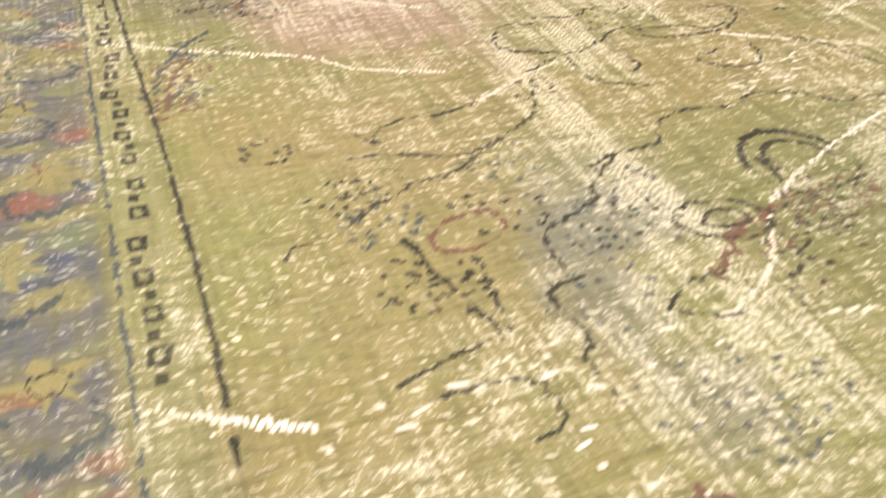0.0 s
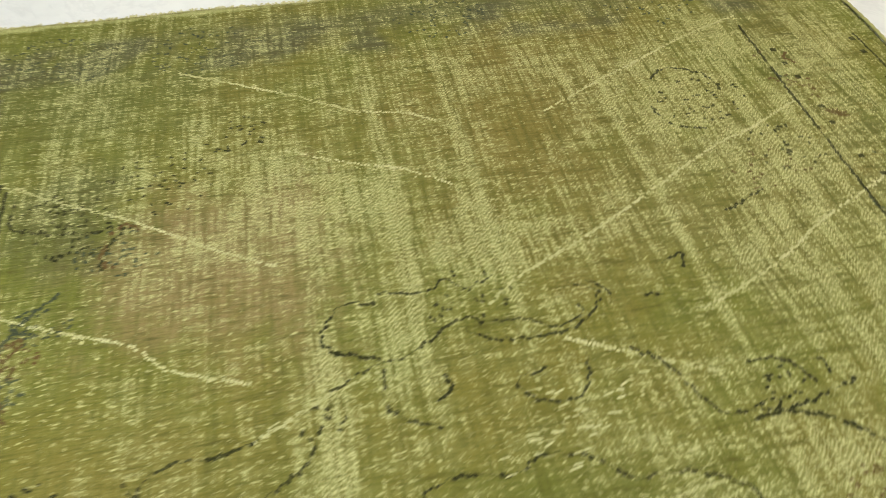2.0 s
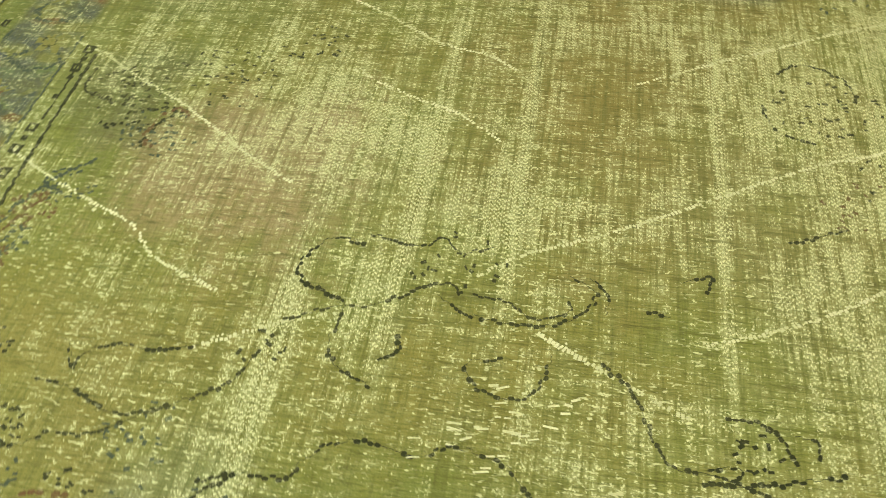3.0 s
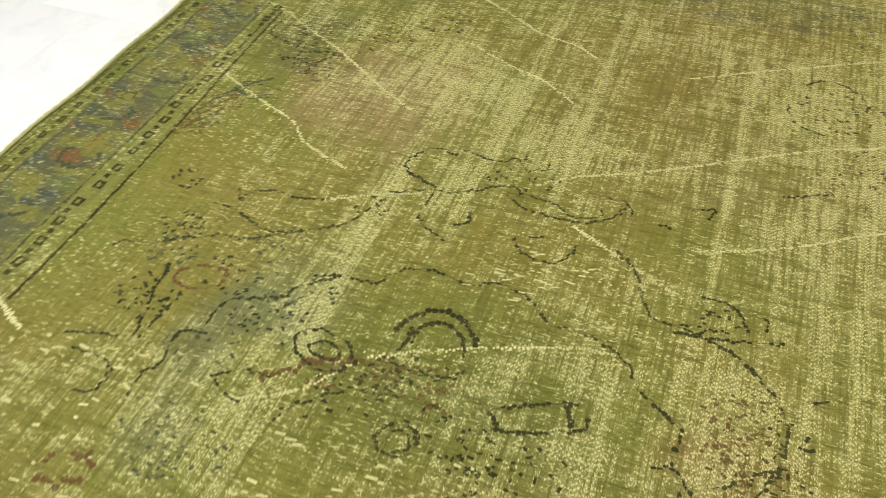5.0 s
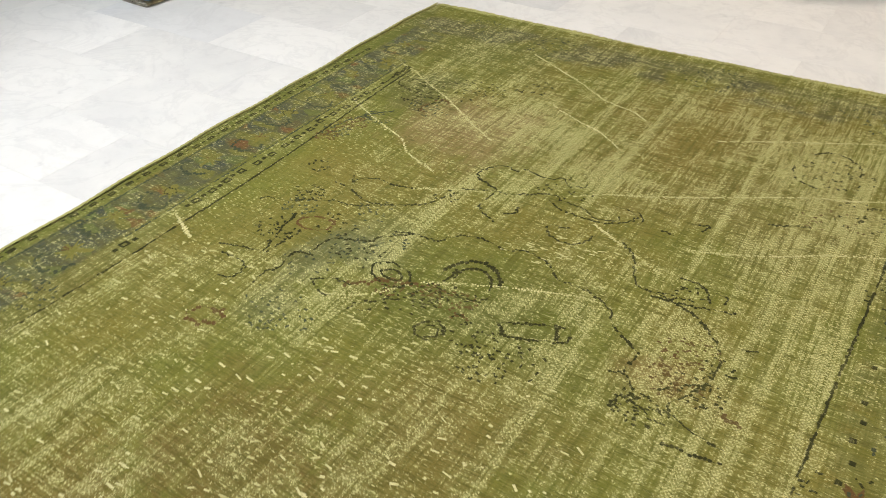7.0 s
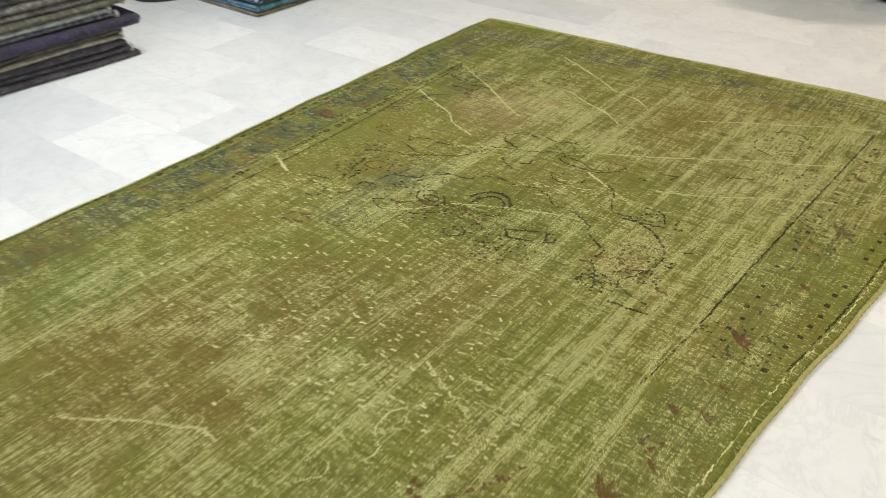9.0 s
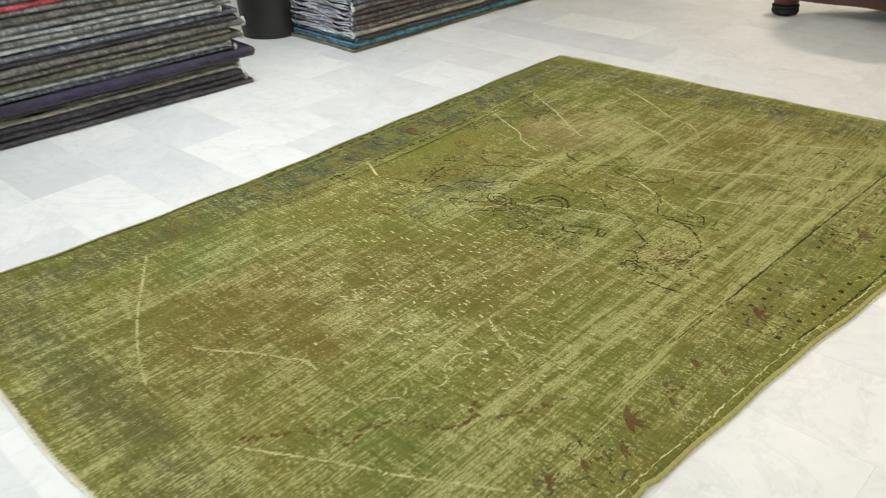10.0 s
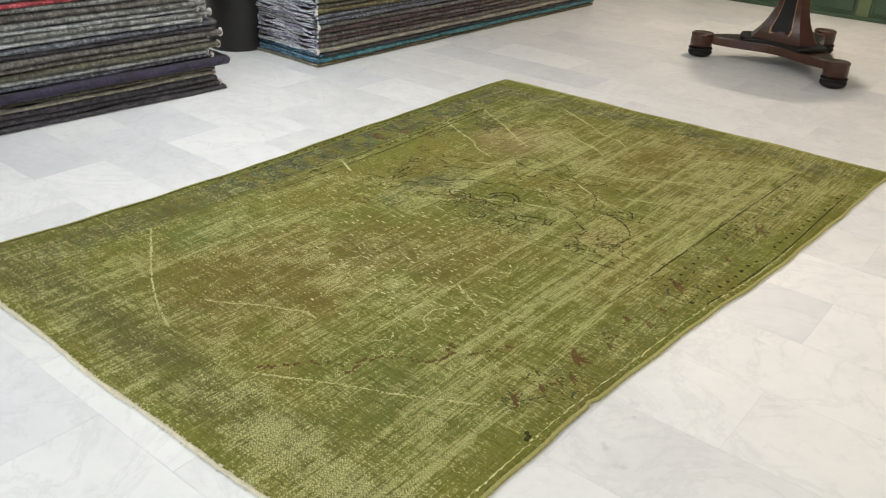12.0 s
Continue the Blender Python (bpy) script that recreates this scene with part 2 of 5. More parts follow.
# patches where the pile is worn to the warp: centre, half sizes, degree of wear
WORN = ((0.648, -0.583, 0.13, 0.11, 0.75), (0.822, -0.679, 0.10, 0.11, 0.8), (1.05, -0.776, 0.15, 0.07, 0.75), (0.655, -1.12, 0.035, 0.20, 0.7),
        (0.672, -1.34, 0.05, 0.10, 0.6), (0.650, -1.50, 0.08, 0.08, 0.6), (0.640, -1.65, 0.08, 0.10, 0.55), (0.44, -1.55, 0.10, 0.14, 0.55),
        (1.005, -1.30, 0.04, 0.08, 0.9), (1.09, -1.285, 0.10, 0.028, 0.9), (1.036, -1.49, 0.09, 0.07, 0.7), (1.02, -1.14, 0.07, 0.06, 0.6),
        (1.317, -1.25, 0.08, 0.13, 0.8), (1.40, -0.92, 0.06, 0.14, 0.85), (1.46, -0.42, 0.10, 0.16, 0.7), (1.273, -0.40, 0.08, 0.10, 0.6),
        (1.10, -0.27, 0.14, 0.05, 0.6), (0.595, -0.45, 0.09, 0.06, 0.6), (0.788, -0.95, 0.04, 0.12, 0.7), (1.23, -1.46, 0.11, 0.12, 0.75),
        (0.19, -1.67, 0.08, 0.13, 0.6), (0.53, -2.08, 0.25, 0.12, 0.55), (1.05, -2.10, 0.17, 0.10, 0.75), (0.87, -2.20, 0.17, 0.09, 0.7),
        (0.54, -2.26, 0.12, 0.05, 0.6), (0.33, -2.20, 0.09, 0.14, 0.6), (1.02, -2.47, 0.20, 0.07, 0.75), (0.76, -2.67, 0.28, 0.06, 0.65),
        (1.47, -2.85, 0.15, 0.07, 0.9), (1.61, -2.72, 0.05, 0.14, 0.85), (1.12, -2.78, 0.13, 0.10, 0.8), (0.70, -2.88, 0.32, 0.04, 0.65),
        (1.31, -2.82, 0.10, 0.07, 0.75), (1.52, -2.42, 0.05, 0.12, 0.8), (0.95, -1.78, 0.14, 0.09, 0.6), (1.30, -1.72, 0.12, 0.10, 0.6),
        (0.10, -2.72, 0.14, 0.10, 0.6), (0.30, -2.55, 0.10, 0.12, 0.5), (1.58, -1.0, 0.03, 0.30, 0.7), (1.72, -0.35, 0.09, 0.14, 0.5))
# threadbare tracks along the warp: place at y = -1.5, slant, half width, from, to
TRACKS = ((1.503, 0.048, 0.013, -2.3, -0.3), (1.448, 0.045, 0.016, -2.5, -1.0), (1.570, -0.118, 0.012, -2.3, -1.55), (1.60, 0.02, 0.009, -1.6, -0.5),
          (0.40, 0.0, 0.008, -2.9, -1.9), (1.18, 0.01, 0.008, -2.4, -1.5), (1.40, 0.03, 0.008, -2.2, -1.2), (0.83, 0.0, 0.016, -1.1, -0.2),
          (0.70, -0.03, 0.018, -1.5, -0.7), (1.66, 0.0, 0.010, -2.9, -2.2), (0.98, 0.0, 0.010, -1.0, -0.15), (1.28, 0.01, 0.010, -1.1, -0.2))


def wear(t, vec, X, Y, patches=True):
    """Masks of the rug's wear: bare warp as dots in columns, sparse flecks along the weft, rows of knots."""
    mott = noise_tex(t, vec, 26, 4, 0.7)
    patchy = noise_tex(t, vec, 5.5, 6, 0.72)
    wide = noise_tex(t, coords(t, (7, 0.8, 1)), 1.6, 4, 0.6)
    column = noise_tex(t, coords(t, (140, 7.0, 1), (3, 0, 0)), 1.0, 4, 0.75)
    strip = noise_tex(t, coords(t, (34, 2.2, 1), (1, 4, 0)), 1.0, 4, 0.7)
    band = noise_tex(t, coords(t, (9, 60, 1), (3, 4, 0)), 1.0, 4, 0.75)
    level = calc(t, "ADD", calc(t, "MULTIPLY", calc(t, "SUBTRACT", patchy, 0.5), 1.1), 0.10)
    level = calc(t, "ADD", level, calc(t, "ADD", calc(t, "MULTIPLY", calc(t, "SUBTRACT", wide, 0.5), 0.7), calc(t, "MULTIPLY", calc(t, "SUBTRACT", strip, 0.5), 1.1)))
    # more worn towards the right side and the far end
    level = calc(t, "ADD", level, calc(t, "ADD", calc(t, "MULTIPLY", ramp(t, X, 1.15, 1.5), 0.13), calc(t, "MULTIPLY", ramp(t, Y, -1.1, -0.6), 0.11)))
    # fuller pile in the left border, beside its inner line and along the right edge
    kept = calc(t, "MULTIPLY", calc(t, "SUBTRACT", 1.0, ramp(t, X, 0.15, 0.20)), ramp(t, Y, -1.75, -1.5))
    plain_field = calc(t, "MULTIPLY", calc(t, "MULTIPLY", ramp(t, X, 0.17, 0.20), calc(t, "SUBTRACT", 1.0, ramp(t, X, 0.30, 0.42))),
                       calc(t, "MULTIPLY", ramp(t, Y, -1.65, -1.45), calc(t, "SUBTRACT", 1.0, ramp(t, Y, -0.98, -0.85))))
    side = ramp(t, calc(t, "SUBTRACT", X, calc(t, "MULTIPLY", Y, 0.065)), 1.85, 1.89)
    level = calc(t, "SUBTRACT", level, calc(t, "MULTIPLY", calc(t, "ADD", calc(t, "MAXIMUM", calc(t, "MULTIPLY", kept, 0.4), plain_field), side), 0.24))
    if patches:
        ragged = calc(t, "ADD", calc(t, "MULTIPLY", calc(t, "SUBTRACT", noise_tex(t, vec, 10, 6, 0.75), 0.5), 3.4),
                      calc(t, "MULTIPLY", calc(t, "SUBTRACT", band, 0.5), 1.6))
        ragged = calc(t, "ADD", ragged, calc(t, "MULTIPLY", calc(t, "SUBTRACT", column, 0.5), 1.4))
        for cx, cy, rx, ry, amount in WORN:
            dx = calc(t, "DIVIDE", calc(t, "ABSOLUTE", calc(t, "SUBTRACT", X, cx)), rx)
            dy = calc(t, "DIVIDE", calc(t, "ABSOLUTE", calc(t, "SUBTRACT", Y, cy)), ry)
            d = calc(t, "ADD", calc(t, "MAXIMUM", dx, dy), ragged)
            m = calc(t, "SUBTRACT", 1.0, ramp(t, d, 0.1, 2.0))
            level = calc(t, "ADD", level, calc(t, "MULTIPLY", m, amount * 0.36))
        for tx, slant, half, y0, y1 in TRACKS:
            d = calc(t, "ABSOLUTE", calc(t, "SUBTRACT", calc(t, "ADD", X, calc(t, "MULTIPLY", mott, 0.015)), calc(t, "ADD", calc(t, "MULTIPLY", calc(t, "ADD", Y, 1.5), slant), tx)))
            m = calc(t, "SUBTRACT", 1.0, ramp(t, d, half * 0.4, half * 1.8))
            m = calc(t, "MULTIPLY", m, calc(t, "MULTIPLY", ramp(t, Y, y0 - 0.2, y0 + 0.2), calc(t, "SUBTRACT", 1.0, ramp(t, Y, y1 - 0.2, y1 + 0.2))))
            level = calc(t, "ADD", level, calc(t, "MULTIPLY", m, 0.40))
    rows = noise_tex(t, coords(t, (30, 300, 1)), 1.0, 3, 0.7)
    # warp ends show in alternate rows, so the dots of neighbouring columns are staggered
    chance = noise_tex(t, coords(t, (150, 130, 1), (4, 9, 0)), 1.0, 3, 0.7)
    sx = calc(t, "SINE", calc(t, "MULTIPLY", calc(t, "ADD", X, calc(t, "ADD", calc(t, "MULTIPLY", wide, 0.02), calc(t, "MULTIPLY", chance, 0.009))), 2 * math.pi / 0.0084))
    sy = calc(t, "SINE", calc(t, "MULTIPLY", calc(t, "ADD", Y, calc(t, "ADD", calc(t, "MULTIPLY", mott, 0.008), calc(t, "MULTIPLY", column, 0.035))), 2 * math.pi / 0.0088))
    dots = ramp(t, calc(t, "ADD", calc(t, "MULTIPLY", sx, sy), calc(t, "MULTIPLY", calc(t, "SUBTRACT", chance, 0.5), 1.6)), 0.10, 0.50)
    odds = calc(t, "ADD", calc(t, "MULTIPLY", calc(t, "SUBTRACT", chance, 0.5), 2.4), calc(t, "MULTIPLY", calc(t, "SUBTRACT", column, 0.5), 2.2))
    odds = calc(t, "ADD", odds, calc(t, "MULTIPLY", calc(t, "SUBTRACT", band, 0.5), 1.9))
    dot_mask = calc(t, "MULTIPLY", dots, ramp(t, calc(t, "ADD", level, odds), 0.34, 0.66))
    fleck = noise_tex(t, coords(t, (70, 210, 1), (0, 3, 0)), 1.0, 2, 0.5)
    fl = calc(t, "MULTIPLY", ramp(t, fleck, 0.60, 0.66), ramp(t, patchy, 0.36, 0.58))
    big = ramp(t, noise_tex(t, coords(t, (75, 120, 1), (9, 2, 0)), 1.0, 1, 0.4), 0.71, 0.75)
    big = calc(t, "MULTIPLY", big, ramp(t, noise_tex(t, vec, 3.2, 3), 0.42, 0.62))
    white = calc(t, "MAXIMUM", calc(t, "MAXIMUM", calc(t, "MULTIPLY", fl, 0.8), dot_mask), calc(t, "MULTIPLY", big, 0.9))
    thin = calc(t, "MULTIPLY", ramp(t, calc(t, "ADD", level, calc(t, "MULTIPLY", calc(t, "SUBTRACT", band, 0.5), 2.0)), 0.0, 0.7), ramp(t, column, 0.38, 0.60))
    return {"thin": thin, "white": white, "rows": rows, "tuft": noise_tex(t, vec, 330, 2, 0.6), "patchy": patchy, "column": column, "strip": strip, "band": band}


def wool(name, c1, c2, amount=0.42):
    """Knotted wool of the pattern, worn like the ground round it."""
    mat, t, b = tree(name, 0.95)
    b.inputs["Specular IOR Level"].default_value = 0.2
    vec = coords(t)
    sep = t.nodes.new("ShaderNodeSeparateXYZ")
    t.links.new(vec, sep.inputs[0])
    w = wear(t, vec, sep.outputs[0], sep.outputs[1], False)
    col = mix(t, ramp(t, w["patchy"], 0.35, 0.65), c1, c2)
    col = mix(t, calc(t, "MULTIPLY", w["thin"], 0.25), col, (0.26, 0.25, 0.08))
    col = mix(t, calc(t, "MULTIPLY", w["white"], amount), col, (0.52, 0.49, 0.23))
    col = mix(t, calc(t, "MULTIPLY", ramp(t, w["tuft"], 0.45, 0.75), 0.45), col, tuple(0.5 * c for c in c1))
    t.links.new(col, b.inputs["Base Color"])
    bump(t, b, calc(t, "ADD", w["tuft"], w["rows"]), 0.6, 0.003)
    return mat


def overdyed():
    mat, t, b = tree("overdyed_pile", 0.92)
    b.inputs["Specular IOR Level"].default_value = 0.2
    vec = coords(t)
    sep = t.nodes.new("ShaderNodeSeparateXYZ")
    t.links.new(vec, sep.inputs[0])
    X, Y = sep.outputs[0], sep.outputs[1]

    fray = calc(t, "ADD", calc(t, "MULTIPLY", noise_tex(t, coords(t, (60, 12, 1), (1, 7, 0)), 1.0, 3, 0.6), 0.5),
                calc(t, "MULTIPLY", noise_tex(t, coords(t, (30, 160, 1), (5, 1, 0)), 1.0, 3, 0.6), 0.5))

    def blob(cx, cy, rx, ry, wob=0.35):
        """1 inside an uneven patch of dye round (cx, cy), 0 outside."""
        dx = calc(t, "DIVIDE", calc(t, "SUBTRACT", X, cx), rx)
        dy = calc(t, "DIVIDE", calc(t, "SUBTRACT", Y, cy), ry)
        d = calc(t, "SQRT", calc(t, "ADD", calc(t, "MULTIPLY", dx, dx), calc(t, "MULTIPLY", dy, dy)))
        n = noise_tex(t, vec, 7, 5, 0.7)
        d = calc(t, "ADD", d, calc(t, "MULTIPLY", calc(t, "SUBTRACT", n, 0.5), wob * 6))
        d = calc(t, "ADD", d, calc(t, "MULTIPLY", calc(t, "SUBTRACT", fray, 0.5), 1.8))
        return calc(t, "SUBTRACT", 1.0, ramp(t, d, 0.25, 1.35))

    # dye: olive green, moss and ochre clouds with soft streaks along the warp
    cloud = noise_tex(t, vec, 2.4, 5, 0.6)
    across = noise_tex(t, coords(t, (1.2, 30, 1), (0, 5, 0)), 1.5, 4, 0.65)
    mott = noise_tex(t, vec, 26, 4, 0.7)
    col = mix(t, ramp(t, cloud, 0.36, 0.66), (0.178, 0.190, 0.029), (0.212, 0.182, 0.033))
    col = mix(t, calc(t, "MULTIPLY", ramp(t, mott, 0.42, 0.72), 0.4), col, (0.25, 0.25, 0.075))
    def dye(col, clouds):
        for cx, cy, rx, ry, c, amount in clouds:
            col = mix(t, calc(t, "MULTIPLY", blob(cx, cy, rx, ry), min(1.0, amount * 1.05)), col, c)
        return col

    col = dye(col, ((1.15, -0.42, 0.42, 0.42, (0.23, 0.155, 0.04), 0.5),
                    (0.52, -0.72, 0.24, 0.22, (0.356, 0.23, 0.121), 0.6),
                    (0.62, -2.35, 0.42, 0.34, (0.19, 0.115, 0.03), 0.62),
                    (0.8, -1.95, 0.2, 0.22, (0.18, 0.108, 0.032), 0.6),
                    (0.12, -1.75, 0.1, 0.35, (0.135, 0.112, 0.036), 0.5),
                    (0.27, -0.55, 0.12, 0.16, (0.08, 0.088, 0.034), 0.6),
                    (1.05, -1.78, 0.22, 0.3, (0.196, 0.127, 0.036), 0.5),
                    (0.42, -1.35, 0.22, 0.4, (0.23, 0.19, 0.043), 0.6),
                    (0.28, -2.27, 0.16, 0.2, (0.149, 0.196, 0.046), 0.7)))
    col = dye(col, ((0.92, -1.38, 0.32, 0.22, (0.118, 0.138, 0.020), 0.6),
                    (1.42, -2.5, 0.3, 0.3, (0.138, 0.178, 0.04), 0.6),
                    (0.62, -1.27, 0.12, 0.1, (0.215, 0.23, 0.12), 0.3),
                    (1.45, -0.75, 0.3, 0.25, (0.218, 0.196, 0.058), 0.5),
                    (0.25, -0.2, 0.35, 0.2, (0.127, 0.149, 0.035), 0.6),
                    (1.35, -1.38, 0.1, 0.07, (0.253, 0.115, 0.052), 0.5),
                    (0.35, -2.8, 0.75, 0.16, (0.130, 0.108, 0.034), 0.5),
                    (0.02, -2.45, 0.13, 0.5, (0.12, 0.11, 0.034), 0.6),
                    (1.25, -2.82, 0.5, 0.12, (0.12, 0.125, 0.034), 0.5)))
    col = dye(col, ((0.75, -2.62, 0.3, 0.12, (0.19, 0.13, 0.035), 0.5),
                    (1.0, 0.0, 0.7, 0.06, (0.115, 0.115, 0.064), 0.5),
                    (0.55, -2.82, 0.6, 0.09, (0.115, 0.121, 0.046), 0.45),
                    (0.59, -1.343, 0.09, 0.06, (0.150, 0.165, 0.085), 0.6),
                    (0.55, -1.46, 0.07, 0.08, (0.140, 0.155, 0.085), 0.55),
                    (0.57, -1.60, 0.06, 0.08, (0.150, 0.165, 0.08), 0.5),
                    (0.9, -1.42, 0.2, 0.08, (0.115, 0.125, 0.026), 0.5)))

    # main border bands: blue-grey ground with gold and rust flowers, half worn away
    def band(x0, x1, y0, y1, soft=0.012):
        a = calc(t, "MULTIPLY", ramp(t, X, x0 - soft, x0 + soft), calc(t, "SUBTRACT", 1.0, ramp(t, X, x1 - soft, x1 + soft)))
        c = calc(t, "MULTIPLY", ramp(t, Y, y0 - 0.15, y0 + 0.15), calc(t, "SUBTRACT", 1.0, ramp(t, Y, y1 - 0.04, y1 + 0.04)))
        return calc(t, "MULTIPLY", a, c)

    def flowers(scale):
        v = node(t, "ShaderNodeTexVoronoi", Scale=scale, Randomness=0.9)
        wob = t.nodes.new("ShaderNodeVectorMath")
        wob.operation = "MULTIPLY_ADD"
        nz = node(t, "ShaderNodeTexNoise", Scale=30.0, Detail=2.0)
        t.links.new(vec, nz.inputs["Vector"])
        t.links.new(nz.outputs["Color"], wob.inputs[0])
        wob.inputs[1].default_value = (0.035, 0.035, 0)
        t.links.new(coords(t, (0.55, 1.15, 1)), wob.inputs[2])
        t.links.new(wob.outputs[0], v.inputs["Vector"])
        s2 = t.nodes.new("ShaderNodeSeparateColor")
        t.links.new(v.outputs["Color"], s2.inputs[0])
        return v.outputs["Distance"], s2.outputs[0], s2.outputs[1]

    d, r1, r2 = flowers(26)
    fl = mix(t, ramp(t, r1, 0.34, 0.38), (0.055, 0.068, 0.062), (0.175, 0.165, 0.038))
    fl = mix(t, ramp(t, r1, 0.66, 0.70), fl, (0.120, 0.150, 0.050))
    fl = mix(t, ramp(t, r1, 0.86, 0.90), fl, (0.17, 0.075, 0.030))
    fl = mix(t, calc(t, "MULTIPLY", ramp(t, d, 0.42, 0.6), 0.75), fl, (0.088, 0.096, 0.058))
    worn = ramp(t, calc(t, "ADD", cloud, calc(t, "MULTIPLY", mott, 0.4)), 0.62, 0.90)
    keep = calc(t, "SUBTRACT", 1.0, calc(t, "MULTIPLY", worn, 0.42))
    left_band = calc(t, "MULTIPLY", band(-0.042, 0.105, -2.05, -0.05), keep)
    col = mix(t, left_band, col, fl)
    col = mix(t, calc(t, "MULTIPLY", band(-0.04, 0.12, -2.9, -1.95), 0.35), col, fl)
    col = mix(t, calc(t, "MULTIPLY", band(1.64, 1.80, -2.35, 0.0), calc(t, "MULTIPLY", keep, 0.22)), col, fl)
    far_band = calc(t, "MULTIPLY", ramp(t, Y, -0.17, -0.12), calc(t, "SUBTRACT", 1.0, ramp(t, Y, 0.0, 0.03)))
    col = mix(t, calc(t, "MULTIPLY", calc(t, "MULTIPLY", far_band, ramp(t, noise_tex(t, vec, 5, 3), 0.42, 0.62)), 0.75), col, (0.088, 0.086, 0.055))
    near_band = calc(t, "MULTIPLY", ramp(t, Y, -2.93, -2.88), calc(t, "SUBTRACT", 1.0, ramp(t, Y, -2.80, -2.74)))
    col = mix(t, calc(t, "MULTIPLY", calc(t, "MULTIPLY", near_band, ramp(t, noise_tex(t, vec, 6, 3), 0.4, 0.62)), 0.55), col, (0.098, 0.086, 0.034))
    # pale inner guard stripe and plain outer stripe on the left
    col = mix(t, calc(t, "MULTIPLY", band(0.112, 0.172, -1.7, -0.35, 0.004), 0.5), col, (0.20, 0.21, 0.055))
    col = mix(t, calc(t, "MULTIPLY", band(-0.095, -0.05, -2.9, 0.05, 0.004), 0.6), col, (0.125, 0.145, 0.028))

    # pale frayed strip along the far end
    u = calc(t, "DIVIDE", calc(t, "SUBTRACT", X, RL), 2.04)
    to_end = calc(t, "SUBTRACT", Y, calc(t, "ADD", calc(t, "MULTIPLY", u, 0.02), RF - 0.012))
    to_end = calc(t, "ADD", to_end, calc(t, "MULTIPLY", calc(t, "SUBTRACT", noise_tex(t, vec, 18, 4, 0.7), 0.5), 0.035))
    col = mix(t, calc(t, "MULTIPLY", ramp(t, to_end, -0.020, -0.008), 0.85), col, (0.56, 0.55, 0.22))
    # darker, fuller columns of pile between the worn ones
    w = wear(t, vec, X, Y)
    col = mix(t, calc(t, "MULTIPLY", calc(t, "SUBTRACT", 1.0, ramp(t, w["column"], 0.34, 0.52)), 0.45), col, (0.100, 0.098, 0.016))
    col = mix(t, calc(t, "MULTIPLY", calc(t, "SUBTRACT", 1.0, ramp(t, w["strip"], 0.34, 0.52)), 0.35), col, (0.105, 0.110, 0.018))
    col = mix(t, calc(t, "MULTIPLY", calc(t, "SUBTRACT", 1.0, ramp(t, w["band"], 0.32, 0.47)), 0.50), col, (0.085, 0.084, 0.014))
    # pale where the pile is thin, bare warp in dots
    col = mix(t, calc(t, "MULTIPLY", w["thin"], 0.68), col, (0.42, 0.41, 0.16))
    col = mix(t, calc(t, "MULTIPLY", calc(t, "SUBTRACT", 1.0, ramp(t, w["rows"], 0.36, 0.50)), 0.45), col, (0.070, 0.074, 0.010))
    col = mix(t, calc(t, "MULTIPLY", ramp(t, w["rows"], 0.54, 0.66), 0.25), col, (0.34, 0.33, 0.11))
    col = mix(t, calc(t, "MULTIPLY", w["white"], 0.92), col, (0.70, 0.66, 0.31))
    col = mix(t, calc(t, "MULTIPLY", ramp(t, w["tuft"], 0.48, 0.75), 0.35), col, (0.060, 0.062, 0.010))
    t.links.new(col, b.inputs["Base Color"])
    weave = calc(t, "ADD", calc(t, "MULTIPLY", w["rows"], 2.2), calc(t, "ADD", calc(t, "MULTIPLY", w["tuft"], 1.4), calc(t, "MULTIPLY", w["white"], 0.5)))
    bump(t, b, calc(t, "ADD", weave, calc(t, "MULTIPLY", across, 1.2)), 0.6, 0.003)
    return mat


OVERDYED = overdyed()
DARK_KNOT = wool("dark_wool", (0.026, 0.028, 0.007), (0.052, 0.052, 0.012))
RUST_KNOT = wool("rust_wool", (0.13, 0.066, 0.022), (0.12, 0.085, 0.022))
PALE_KNOT = wool("pale_warp", (0.70, 0.66, 0.36), (0.52, 0.49, 0.22), 0.6)
BLUE_KNOT = wool("slate_wool", (0.050, 0.062, 0.034), (0.082, 0.095, 0.042))
GOLD_KNOT = wool("gold_wool", (0.20, 0.18, 0.038), (0.17, 0.165, 0.035))
FRINGE_WOOL = plain("undyed_warp_ends", (0.66, 0.60, 0.45), (0.52, 0.47, 0.32), 80, 0.95, 0.3)
SELVEDGE = plain("selvedge_wool", (0.31, 0.30, 0.085), (0.42, 0.39, 0.15), 50, 0.95, 0.3, (1, 6, 1))

rug = thing("overdyed_rug", pose(0, 0, 0), "worn olive green overdyed vintage rug lying on the marble floor", "rug")

NX, NY = 170, 250
bm = bmesh.new()
rows_ = []
for j in range(NY + 1):
    v = j / NY
    row = []
    for i in range(NX + 1):
        u = i / NX
        yn, yf = edge_near(u), edge_far(u)
        y = yn + (yf - yn) * v
        xl, xr = edge_left(y), edge_right(y)
        x = xl + (xr - xl) * u
        z = rug_z(x, y)
        rim = min(u * 2.0, (1 - u) * 1.9, v * 3)
        if rim < 0.012:
            z -= 0.0035 * (1 - rim / 0.012) ** 2
        row.append(bm.verts.new((x, y, z)))
    rows_.append(row)
for a, b_ in zip(rows_, rows_[1:]):
    for i in range(NX):
        bm.faces.new((a[i], a[i + 1], b_[i + 1], b_[i]))
loop = rows_[0][:] + [r[-1] for r in rows_[1:]] + rows_[-1][-2::-1] + [r[0] for r in rows_[-2:0:-1]]
low = [bm.verts.new((q.co.x, q.co.y, 0.0008)) for q in loop]
